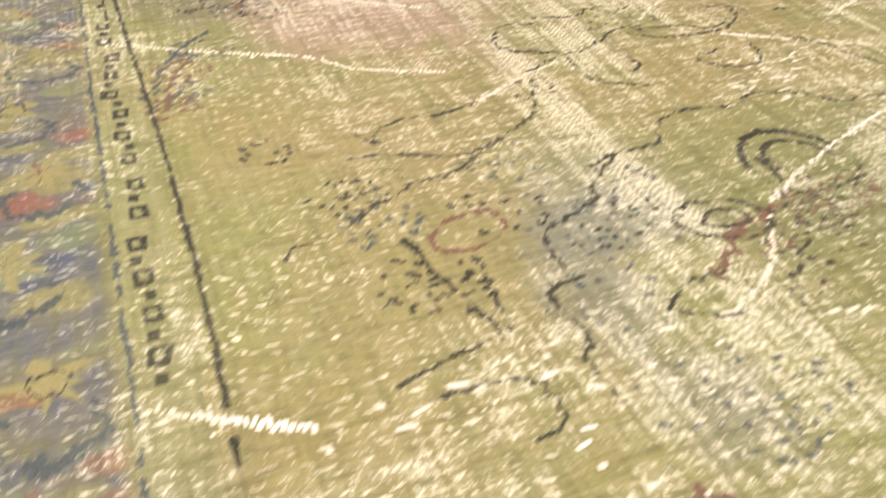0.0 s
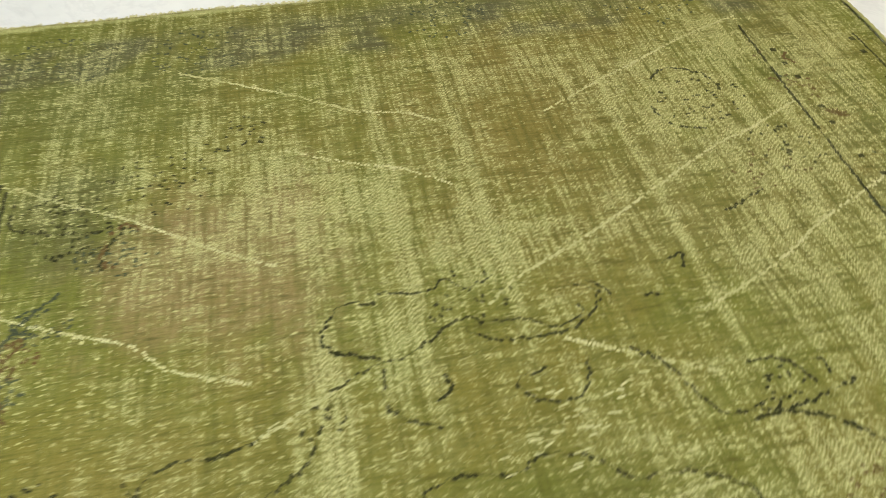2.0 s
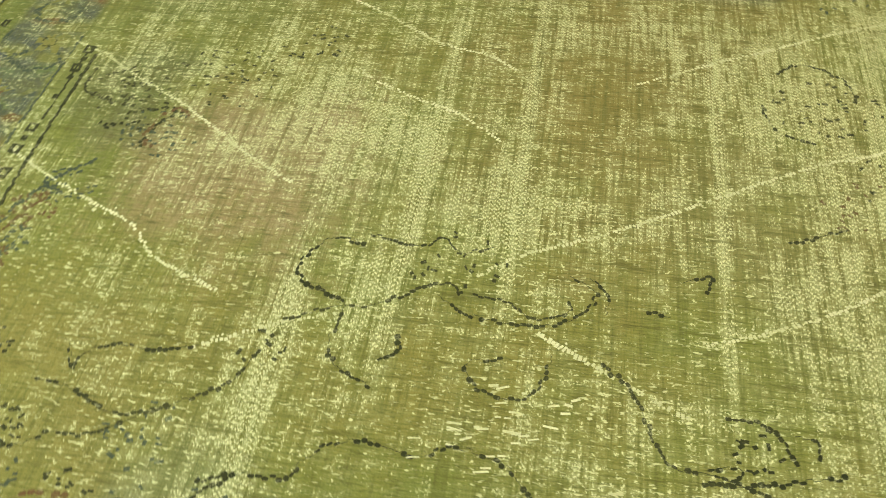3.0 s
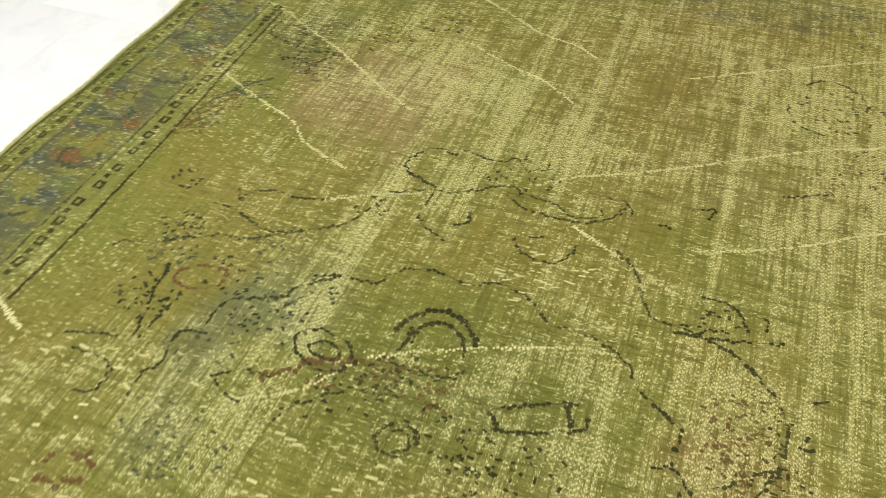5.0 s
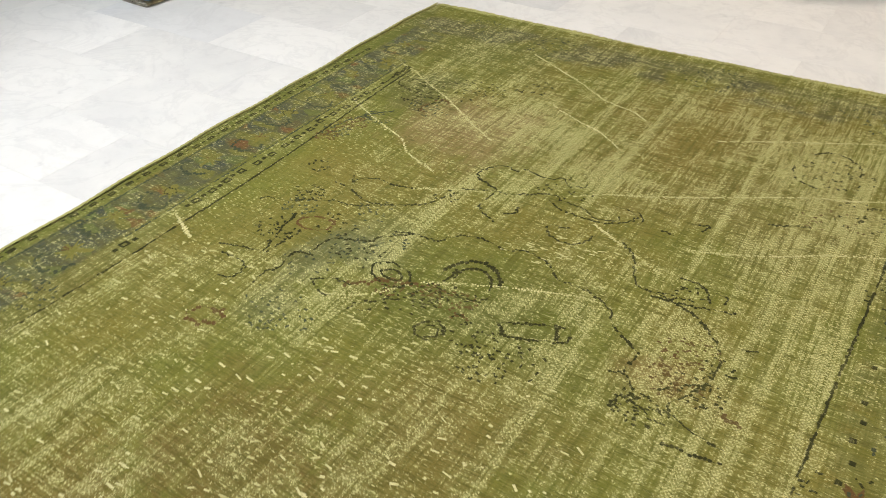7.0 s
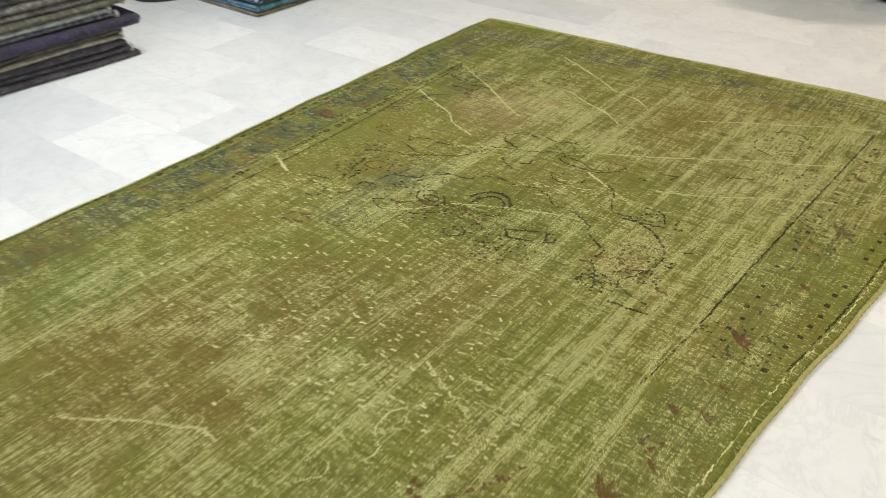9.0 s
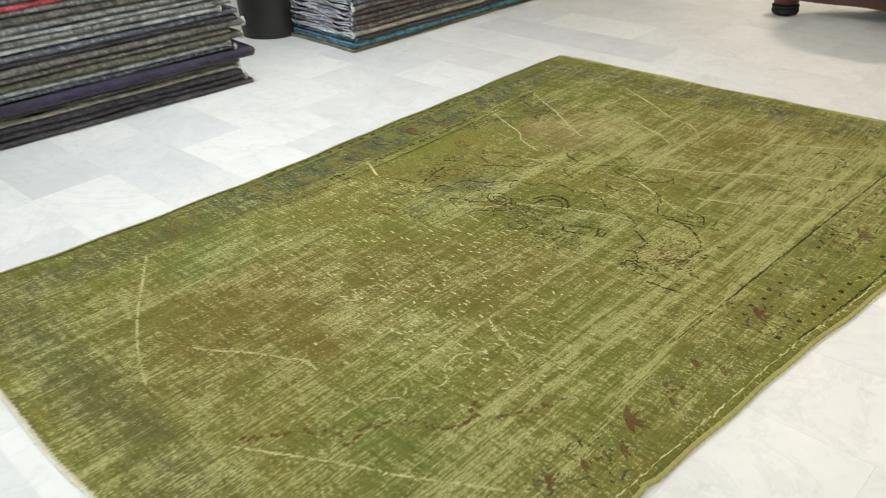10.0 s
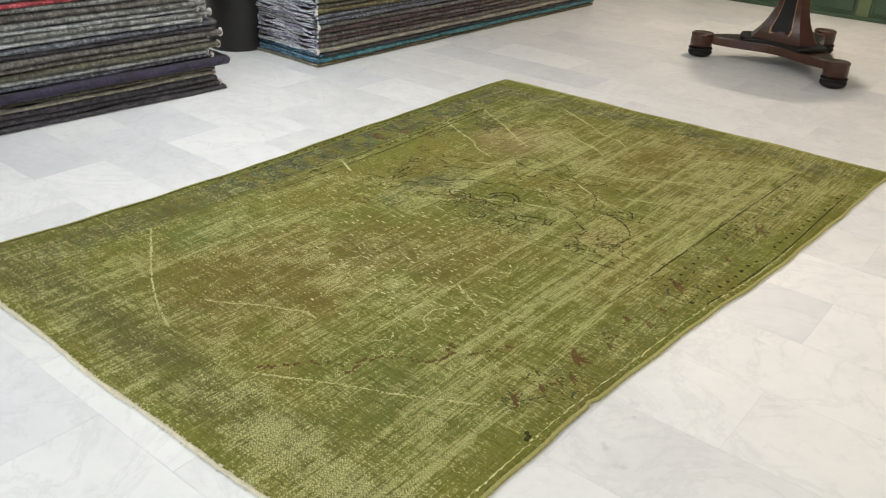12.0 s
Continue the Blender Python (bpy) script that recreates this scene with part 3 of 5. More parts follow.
for i in range(len(loop)):
    k = (i + 1) % len(loop)
    bm.faces.new((loop[k], loop[i], low[i], low[k]))
bm.faces.new(low[::-1])
part("field", bm, OVERDYED, rug, "olive green pile worn to the warp", smooth=True)


def curve(pts, step):
    """Points every step metres along a smooth line through pts."""
    p = [Vector(q) for q in pts]
    p = [2 * p[0] - p[1]] + p + [2 * p[-1] - p[-2]]
    out = []
    for a, b_, c, d in zip(p, p[1:], p[2:], p[3:]):
        n = max(2, int((c - b_).length / 0.002))
        for k in range(n):
            s = k / n
            out.append(0.5 * (2 * b_ + (c - a) * s + (2 * a - 5 * b_ + 4 * c - d) * s * s + (3 * b_ - a - 3 * c + d) * s ** 3))
    out.append(p[-2])
    res, run = [out[0]], 0.0
    for a, b_ in zip(out, out[1:]):
        run += (b_ - a).length
        if run >= step:
            res.append(b_)
            run = 0.0
    return res


rng = random.Random(4)


def knot(bm, x, y, sx, sy, turn, lift=0.0007):
    """One tuft: a low, slightly domed pad on the pile."""
    c, s = math.cos(turn), math.sin(turn)
    z = rug_z(x, y)
    ring, top = [], []
    for a, b_ in ((-1, -1), (1, -1), (1, 1), (-1, 1)):
        for lst, f, h in ((ring, 1.0, -0.0008), (top, 0.8, lift)):
            dx, dy = a * sx / 2 * f, b_ * sy / 2 * f
            lst.append(bm.verts.new((x + dx * c - dy * s, y + dx * s + dy * c, z + h)))
    bm.faces.new(top)
    for i in range(4):
        k = (i + 1) % 4
        bm.faces.new((ring[i], ring[k], top[k], top[i]))


def stroke(name, pts, mat=DARK_KNOT, width=0.008, step=0.0065, gaps=0.16, jitter=0.0012, label=""):
    """A row of knots as one uneven ribbon of pile, worn to a thread in places."""
    bm = bmesh.new()
    q = curve(pts, step)
    prev, thinned = None, 0
    for a, b_ in zip(q, q[1:]):
        d = (b_ - a).normalized()
        nrm = Vector((-d.y, d.x))
        if thinned > 0:
            thinned -= 1
        elif rng.random() < gaps * 0.5:
            thinned = rng.choice((1, 1, 2, 3))
        swell = 0.85 if gaps < 0.2 else 0.62 + 1.0 * abs(noise.noise(Vector((a.x * 16, a.y * 16, 1.5))))
        w = (0.0007 if thinned else width * min(1.15, swell) * rng.uniform(0.6, 1.2)) / 2
        off = nrm * rng.gauss(0, jitter)
        neck = rng.uniform(0.08, 0.5) if gaps > 0.09 else 0.7
        for end, s_ in ((a, neck), (a + d * step * 0.22, 1.0), (b_ - d * step * 0.22, rng.uniform(0.8, 1.1)), (b_ - d * step * 0.04, neck)):
            c = end + off
            ring = []
            for f, h in ((-1.0, -0.0008), (-0.75, 0.0007), (0.75, 0.0007), (1.0, -0.0008)):
                p = c + nrm * (w * f * s_)
                ring.append(bm.verts.new((p.x, p.y, rug_z(p.x, p.y) + h)))
            if prev:
                for i in range(3):
                    bm.faces.new((prev[i], ring[i], ring[i + 1], prev[i + 1]))
            prev = ring
    bmesh.ops.recalc_face_normals(bm, faces=bm.faces)
    return part(name, bm, mat, rug, label)


def line_of(x0, y0, x1, y1, n=5, wob=0.003):
    return [(x0 + (x1 - x0) * i / n + rng.gauss(0, wob), y0 + (y1 - y0) * i / n) for i in range(n + 1)]


# pale worn creases across the field
def crease(*pts, width=0.0082, skip=0.07):
    """A row of bare knots, broken and wandering, with loose ones beside it."""
    bm = bmesh.new()
    q = curve(pts, 0.0052)
    for k, (a, b_) in enumerate(zip(q, q[1:])):
        d = (b_ - a).normalized()
        fade = 0.65 + 0.7 * abs(noise.noise(Vector((a.x * 9, a.y * 9, 4.0))))
        if rng.random() < skip / fade:
            continue
        off = Vector((-d.y, d.x)) * rng.gauss(0, 0.0013)
        c = (a + b_) / 2 + off
        knot(bm, c.x, c.y, 0.0052 * rng.uniform(0.7, 1.15), width * fade * rng.uniform(0.55, 1.15), math.atan2(d.y, d.x) + rng.gauss(0, 0.3), 0.0006)
        if rng.random() < 0.22:
            c = a + Vector((-d.y, d.x)) * rng.gauss(0, 0.008)
            knot(bm, c.x, c.y, 0.004, 0.0035, rng.uniform(0, 3), 0.0004)
    tagged(part("worn_crease", bm, PALE_KNOT, rug), "pale crease worn down to the warp", kind="stuff")


crease((0.102, -0.438), (0.167, -0.464), (0.248, -0.516), (0.383, -0.593), (0.501, -0.677), (0.614, -0.745))
crease((0.13, -0.735), (0.167, -0.758), (0.269, -0.809), (0.395, -0.867), (0.455, -0.922), (0.573, -0.97))
crease((0.443, -0.146), (0.54, -0.2), (0.681, -0.279), (0.792, -0.352), (0.88, -0.375), (0.939, -0.415))
crease((0.645, -0.449), (0.762, -0.509), (0.847, -0.542), (0.91, -0.586), (0.93, -0.605))
crease((1.149, -0.424), (1.318, -0.328), (1.4, -0.285), (1.522, -0.219), (1.673, -0.156))
crease((0.93, -0.89), (0.987, -0.844), (1.134, -0.769), (1.29, -0.675), (1.446, -0.584), (1.5, -0.565), (1.644, -0.489))
crease((1.246, -0.961), (1.326, -0.93), (1.419, -0.884), (1.533, -0.811), (1.696, -0.731))
crease((0.568, -1.066), (0.663, -1.014), (0.751, -0.98))
crease((0.63, -1.52), (0.723, -1.469), (0.788, -1.386), (0.865, -1.339), (0.946, -1.301), (1.092, -1.247), (1.158, -1.236))
crease((0.653, -2.56), (0.716, -2.525), (0.81, -2.461), (0.891, -2.421), (0.938, -2.396), (0.992, -2.401))
crease((1.064, -2.693), (1.267, -2.577), (1.404, -2.509), (1.593, -2.398))
crease((1.175, -1.962), (1.265, -2.005), (1.368, -2.052))
crease((1.26, -2.259), (1.265, -2.222), (1.225, -2.188), (1.213, -2.135), (1.234, -2.093))
crease((1.19, -2.375), (1.222, -2.333), (1.205, -2.30))
crease((0.124, -2.385), (0.24, -2.46), (0.362, -2.539), (0.48, -2.61), (0.589, -2.664), (0.718, -2.713))
for pts in ([(1.023, -0.974), (1.111, -1.020), (1.224, -1.077)], [(0.124, -1.452), (0.19, -1.487), (0.250, -1.517)]):
    crease(*pts, width=0.0105, skip=0.10)

# outlines of the medallion and its cloud bands
def outline(*pts, width=0.0085):
    stroke("outline", pts, DARK_KNOT, width, 0.0075, 0.45, 0.0018, "dark outline of the faded pattern")


outline((0.64, -1.25), (0.686, -1.23), (0.746, -1.227), (0.763, -1.198), (0.814, -1.166), (0.894, -1.177), (0.937, -1.156), (1.008, -1.175), (1.043, -1.211), (1.12, -1.216), (1.181, -1.248), (1.203, -1.29), (1.272, -1.337), (1.27, -1.395), (1.292, -1.428), (1.278, -1.5))
outline((1.11, -1.01), (1.152, -1.047), (1.182, -1.118), (1.206, -1.143), (1.253, -1.147), (1.339, -1.176), (1.396, -1.232), (1.419, -1.284), (1.41, -1.364), (1.371, -1.429))
outline((0.4, -1.082), (0.422, -1.122), (0.427, -1.094), (0.469, -1.074), (0.517, -1.077), (0.58, -1.06))
outline((0.379, -1.14), (0.424, -1.147), (0.507, -1.173), (0.572, -1.152), (0.636, -1.108), (0.66, -1.05))
outline((0.34, -1.27), (0.428, -1.216), (0.488, -1.205), (0.573, -1.148))
outline((0.76, -0.855), (0.72, -0.845), (0.692, -0.866), (0.673, -0.916), (0.713, -0.947), (0.755, -0.965), (0.749, -1.026), (0.765, -1.065), (0.82, -1.091))
outline((0.82, -1.05), (0.845, -1.03), (0.835, -1.005))
outline((0.983, -1.02), (0.936, -1.039), (0.953, -1.069), (1.013, -1.079), (1.039, -1.042), (1.05, -1.0))
outline((0.88, -0.93), (0.93, -0.96), (1.0, -0.965), (1.06, -0.95), (1.1, -0.9), (1.06, -0.87))
outline((0.39, -1.306), (0.405, -1.378), (0.432, -1.47))
outline((0.45, -1.361), (0.443, -1.416), (0.436, -1.469))
outline((0.319, -1.494), (0.378, -1.478), (0.432, -1.47))
outline((0.35, -1.513), (0.429, -1.525), (0.435, -1.574), (0.399, -1.587))
outline((0.526, -1.405), (0.524, -1.367), (0.536, -1.343), (0.613, -1.308), (0.621, -1.284), (0.651, -1.26), (0.686, -1.232))
outline((0.485, -1.566), (0.484, -1.522), (0.5, -1.493), (0.491, -1.449), (0.503, -1.426), (0.543, -1.423))
outline((1.265, -1.068), (1.32, -1.073), (1.347, -1.12))
outline((1.348, -1.083), (1.376, -1.082), (1.37, -1.11))
outline((1.233, -1.156), (1.286, -1.155), (1.404, -1.124))
outline((1.234, -1.162), (1.276, -1.147), (1.278, -1.131), (1.239, -1.142))
outline((0.337, -0.71), (0.347, -0.65), (0.367, -0.614), (0.393, -0.596))
outline((0.181, -0.51), (0.185, -0.572), (0.262, -0.601), (0.332, -0.609))
outline((1.39, -1.524), (1.444, -1.525), (1.494, -1.516))
outline((1.371, -1.429), (1.383, -1.456), (1.431, -1.476), (1.496, -1.491))
outline((1.344, -1.413), (1.384, -1.372), (1.427, -1.347))
outline((1.39, -0.36), (1.44, -0.33), (1.5, -0.36), (1.52, -0.42))
outline((1.36, -0.45), (1.38, -0.52), (1.44, -0.54))
outline((1.22, -0.86), (1.26, -0.84), (1.25, -0.88))
outline((0.763, -0.834), (0.838, -0.845), (0.872, -0.823), (0.903, -0.849), (0.954, -0.830), width=0.007)
outline((0.929, -0.919), (0.987, -0.931), (1.014, -0.954), (1.063, -0.936), (1.062, -0.912), width=0.007)
outline((1.090, -0.868), (1.118, -0.900), (1.109, -0.935), width=0.007)
outline((1.168, -0.921), (1.201, -0.920), width=0.007)
outline((0.676, -1.003), (0.744, -0.970), (0.787, -0.963), (0.887, -0.908), (0.916, -0.932), width=0.007)
outline((0.272, -1.306), (0.282, -1.287), (0.306, -1.286), width=0.007)
outline((0.585, -1.491), (0.620, -1.466), (0.674, -1.458), width=0.007)
outline((0.596, -1.492), (0.628, -1.513), (0.668, -1.515), width=0.007)
outline((0.714, -1.529), (0.721, -1.509), (0.754, -1.472), width=0.007)
outline((0.733, -1.522), (0.761, -1.504), width=0.007)
outline((0.759, -1.465), (0.791, -1.442), width=0.007)
outline((0.885, -1.510), (0.883, -1.486), (0.906, -1.478), (0.921, -1.502), (0.896, -1.516), width=0.007)
outline((0.817, -1.438), (0.858, -1.428), width=0.007)
outline((0.915, -1.423), (0.946, -1.422), width=0.007)
outline((1.244, -1.410), (1.278, -1.403), (1.298, -1.432), width=0.007)
outline((1.276, -1.345), (1.275, -1.389), width=0.007)
outline((1.443, -1.227), (1.478, -1.209), width=0.007)
outline((1.372, -0.764), (1.461, -0.723), width=0.007)
outline((0.833, -1.347), (0.850, -1.316), (0.834, -1.291), width=0.007)
outline((0.883, -1.375), (0.935, -1.366), (0.952, -1.337), width=0.007)


def ellipse(cx, cy, rx, ry, turn=0.0, a0=0.0, a1=360.0, n=12):
    c, s = math.cos(radians(turn)), math.sin(radians(turn))
    out = []
    for i in range(n + 1):
        a = radians(a0 + (a1 - a0) * i / n)
        f = rng.uniform(0.95, 1.05)
        dx, dy = f * rx * math.cos(a), f * ry * math.sin(a)
        out.append((cx + dx * c - dy * s, cy + dx * s + dy * c))
    return out


for cx, cy, rx, ry, turn in ((0.897, -1.494, 0.030, 0.030, 0), (0.726, -1.384, 0.056, 0.034, -12), (0.73, -1.386, 0.028, 0.016, -12)):
    stroke("rosette_outline", ellipse(cx, cy, rx, ry, turn), DARK_KNOT, 0.010, 0.009, 0.35, 0.002)
ARCH = [(0.818, -1.345), (0.822, -1.30), (0.836, -1.268), (0.867, -1.247), (0.905, -1.250), (0.935, -1.272), (0.955, -1.31), (0.962, -1.335)]
stroke("arch_outline", ARCH, DARK_KNOT, 0.012, 0.010, 0.25, 0.0015)
stroke("arch_outline", [(0.893 + (x - 0.893) * 0.68, -1.318 + (y + 1.318) * 0.66) for x, y in ARCH], DARK_KNOT, 0.010, 0.010, 0.4, 0.0015)
CART = [(1.000, -1.405), (1.132, -1.341), (1.150, -1.383), (1.028, -1.432)]
for p, q in zip(CART, CART[1:] + CART[:1]):
    stroke("cartouche_outline", [p, ((p[0] + q[0]) / 2, (p[1] + q[1]) / 2 + rng.gauss(0, 0.003)), q], DARK_KNOT, 0.0095, 0.008, 0.25, 0.0014)
stroke("cartouche_end", [(1.112, -1.352), (1.128, -1.392)], DARK_KNOT, 0.013, 0.008, 0.05)
stroke("red_flower", ellipse(0.479, -1.698, 0.042, 0.026, 20), RUST_KNOT, 0.016, 0.009, 0.3, 0.004)
stroke("red_flower", ellipse(0.459, -1.316, 0.045, 0.028, 20), RUST_KNOT, 0.010, 0.009, 0.3)
stroke("red_crease", [(0.66, -1.47), (0.70, -1.435), (0.75, -1.40), (0.80, -1.385)], RUST_KNOT, 0.018, 0.008, 0.15, 0.004)
stroke("red_flower", [(1.30, -1.33), (1.35, -1.36), (1.38, -1.40)], RUST_KNOT, 0.014, 0.012, 0.3, 0.006)
stroke("red_flower", [(1.46, -1.415), (1.50, -1.42)], RUST_KNOT, 0.018, 0.008, 0.05, 0.002)
stroke("brown_scroll", [(1.052, -2.670), (1.114, -2.596), (1.150, -2.547), (1.204, -2.515), (1.252, -2.530), (1.240, -2.465), (1.294, -2.387), (1.377, -2.341), (1.400, -2.284), (1.362, -2.225)], RUST_KNOT, 0.016, 0.008, 0.3, 0.005)
stroke("brown_scroll", [(1.437, -2.243), (1.482, -2.172), (1.532, -2.062)], RUST_KNOT, 0.017, 0.008, 0.3, 0.005)

stroke("slate_leaf", [(0.282, -0.737), (0.231, -0.795), (0.204, -0.848), (0.185, -0.926)], BLUE_KNOT, 0.013, 0.007, 0.2, 0.003)
stroke("red_leaf", [(0.245, -0.824), (0.216, -0.874), (0.196, -0.969)], RUST_KNOT, 0.011, 0.007, 0.3, 0.003)
stroke("red_leaf", [(0.396, -0.613), (0.361, -0.600), (0.338, -0.664), (0.355, -0.703)], RUST_KNOT, 0.013, 0.007, 0.3, 0.003)

# broken sprays of knots between the outlines
def sprays(mat, spots):
    bm = bmesh.new()
    for cx, cy, n, r in spots:
        for _ in range(n):
            a, d = rng.uniform(0, 6.283), r * math.sqrt(rng.random())
            knot(bm, cx + d * math.cos(a) * 1.2, cy + d * math.sin(a), rng.uniform(0.005, 0.013), rng.uniform(0.003, 0.007), rng.choice((0.0, 0.0, 0.6, -0.6, 1.4)) + rng.gauss(0, 0.2), 0.0004)
    tagged(part("worn_pattern", bm, mat, rug), kind="stuff")


sprays(DARK_KNOT, ((0.29, -1.1, 16, 0.03), (0.36, -1.22, 36, 0.04), (0.42, -0.5, 50, 0.09), (0.3, -0.62, 40, 0.06), (0.8, -1.44, 22, 0.05), (0.99, -1.47, 26, 0.05), (1.33, -1.47, 60, 0.045), (1.47, -0.45, 40, 0.08), (1.56, -0.62, 30, 0.07), (0.66, -1.05, 12, 0.03), (0.9, -0.87, 22, 0.06), (1.42, -1.3, 14, 0.03), (1.04, -1.52, 22, 0.05), (0.62, -1.36, 26, 0.06), (0.5, -1.3, 18, 0.05), (0.55, -0.38, 26, 0.06), (1.3, -1.11, 14, 0.03), (0.84, -1.4, 26, 0.04), (0.25, -0.55, 30, 0.05), (1.7, -0.9, 40, 0.08), (1.7, -1.5, 34, 0.08), (1.68, -2.2, 30, 0.08)))
sprays(DARK_KNOT, ((0.396, -1.381, 40, 0.05), (1.061, -1.483, 26, 0.07), (1.407, -1.373, 30, 0.05), (0.898, -1.391, 20, 0.05)))
sprays(RUST_KNOT, ((0.225, -0.86, 40, 0.035), (0.205, -0.96, 40, 0.03), (0.74, -1.42, 26, 0.035), (0.82, -1.39, 20, 0.03), (1.36, -1.38, 26, 0.05), (1.5, -0.68, 20, 0.06), (1.72, -1.0, 26, 0.05), (0.92, -1.41, 16, 0.03), (1.66, -0.45, 22, 0.05)))
sprays(RUST_KNOT, ((1.36, -1.284, 40, 0.05), (0.898, -1.391, 24, 0.04)))
sprays(BLUE_KNOT, ((0.21, -0.92, 46, 0.04), (0.26, -0.8, 40, 0.04), (0.36, -0.66, 40, 0.06), (0.62, -1.28, 20, 0.07), (0.55, -1.2, 14, 0.05), (0.38, -1.28, 30, 0.04), (0.24, -2.72, 40, 0.1), (1.02, -0.03, 70, 0.09), (0.5, -0.06, 70, 0.1), (0.2, -0.05, 70, 0.1), (1.5, -0.06, 40, 0.1), (1.64, -2.33, 34, 0.04), (0.62, -1.62, 26, 0.06), (0.1, -1.85, 50, 0.06)))
sprays(BLUE_KNOT, ((0.558, -1.208, 8, 0.05), (0.59, -1.343, 18, 0.06), (0.542, -1.454, 16, 0.06), (0.567, -1.599, 14, 0.07)))

# short bright weft scratches beside the big crease
bm = bmesh.new()
for _ in range(34):
    x, y = rng.gauss(0.985, 0.05), rng.gauss(-1.118, 0.035)
    knot(bm, x, y, rng.uniform(0.007, 0.022), rng.uniform(0.002, 0.004), rng.gauss(0.12, 0.12))
for _ in range(240):
    x, y = rng.uniform(0.2, 1.3), rng.uniform(-2.2, -1.5)
    knot(bm, x, y, rng.uniform(0.006, 0.022), rng.uniform(0.003, 0.006), rng.gauss(0.0, 0.25))
for _ in range(120):
    x, y = rng.uniform(0.75, 1.45), rng.gauss(-2.1, 0.12)
    knot(bm, x, y, rng.uniform(0.006, 0.02), rng.uniform(0.003, 0.006), rng.gauss(0.0, 0.3))
tagged(part("bare_warp", bm, PALE_KNOT, rug), kind="stuff")

def bloom(x, y, size, mat, a0, a1, petals):
    """A flower of knots: ragged petals on one heart, as one low pad."""
    bm = bmesh.new()
    n = petals * 6
    lo, hi = [], []
    full = a1 - a0 > 6
    for i in range(n + (0 if full else 1)):
        s_ = i / n
        a = a0 + (a1 - a0) * s_
        r_ = size * (0.012 + 0.026 * abs(math.sin(math.pi * petals * s_)) ** 0.7) * rng.choice((0.45, 0.7, 0.85, 1.0, 1.15)) * rng.uniform(0.85, 1.15)
        for lst, f, h in ((lo, 1.0, -0.0008), (hi, 0.9, 0.0006)):
            px_, py_ = x + r_ * f * math.cos(a), y + r_ * f * math.sin(a)
            lst.append(bm.verts.new((px_, py_, rug_z(px_, py_) + h)))
    if not full:
        lo.append(bm.verts.new((x, y, rug_z(x, y) - 0.0008)))
        hi.append(bm.verts.new((x, y, rug_z(x, y) + 0.0006)))
    c = bm.verts.new((sum(v.co.x for v in hi) / len(hi), sum(v.co.y for v in hi) / len(hi), rug_z(x, y) + 0.0007))
    for i in range(len(hi)):
        k = (i + 1) % len(hi)
        bm.faces.new((lo[i], lo[k], hi[k], hi[i]))
        bm.faces.new((hi[i], hi[k], c))
    part("flower", bm, mat, rug)


# left border: lines and guard stripes of small squares
stroke("border_line", [(0.158, -0.47), (0.166, -0.70), (0.178, -0.95), (0.186, -1.20), (0.187, -1.36), (0.185, -1.50), (0.182, -1.64)], DARK_KNOT, 0.009, 0.0085, 0.03, 0.0008, "dark line along the inner border")
stroke("border_line", [(0.138, -0.47), (0.146, -0.66)], DARK_KNOT, 0.006, 0.0085, 0.1, 0.0008)
stroke("border_line", [(0.182, -1.66), (0.178, -1.78), (0.172, -1.95)], DARK_KNOT, 0.006, 0.0085, 0.65, 0.001)
stroke("border_line", [(-0.040, -0.42), (-0.038, -0.9), (-0.036, -1.3), (-0.036, -1.7), (-0.042, -2.2)], BLUE_KNOT, 0.010, 0.0085, 0.25, 0.001)
stroke("border_line", [(0.108, -0.42), (0.112, -0.9), (0.116, -1.3), (0.116, -1.6)], BLUE_KNOT, 0.008, 0.0085, 0.35, 0.001)
stroke("border_line", [(-0.088, -0.5), (-0.085, -1.0), (-0.083, -1.6), (-0.086, -2.0), (-0.095, -2.6)], DARK_KNOT, 0.005, 0.008, 0.5, 0.001)


def guard_square(x, y, sx, sy, mat, hollow):
    bm = bmesh.new()
    w = 0.006
    if hollow:
        t_ = rng.gauss(0, 0.08)
        rings = []
        for f, h in ((1.0, -0.0008), (0.9, 0.0007), (0.5, 0.0007), (0.4, -0.0008)):
            ring = []
            for u, v in ((-1, -1), (1, -1), (1, 1), (-1, 1)):
                hx = u * (sx / 2 - (1 - f) * 0.011) + rng.gauss(0, 0.0012)
                hy = v * (sy / 2 - (1 - f) * 0.011) + rng.gauss(0, 0.0012)
                px_, py_ = x + hx - hy * t_, y + hy + hx * t_
                ring.append(bm.verts.new((px_, py_, rug_z(px_, py_) + h)))
            rings.append(ring)
        for r0, r1 in zip(rings, rings[1:]):
            for i in range(4):
                bm.faces.new((r0[i], r0[(i + 1) % 4], r1[(i + 1) % 4], r1[i]))
    else:
        knot(bm, x, y, sx, sy, rng.gauss(0, 0.1))
    part("guard_square", bm, mat, rug)


y = -0.40
k = 0
while y > -1.95:
    if rng.random() > (0.03 if y > -1.65 else 0.55):
        big = k % 2 == 0
        guard_square(-0.065 + rng.gauss(0, 0.0015), y, 0.015 if big else 0.005, 0.024 if big else 0.013, DARK_KNOT, big)
    y -= 0.0285
    k += 1
y = -0.46
k = 0
while y > -1.65:
    if rng.random() > (0.1 if y > -1.45 else 0.5):
        big = k % 2 == 0
        guard_square(0.140 + rng.gauss(0, 0.003), y, 0.020 if big else 0.012, 0.024 if big else 0.014, DARK_KNOT, big)
    y -= 0.0275
    k += 1

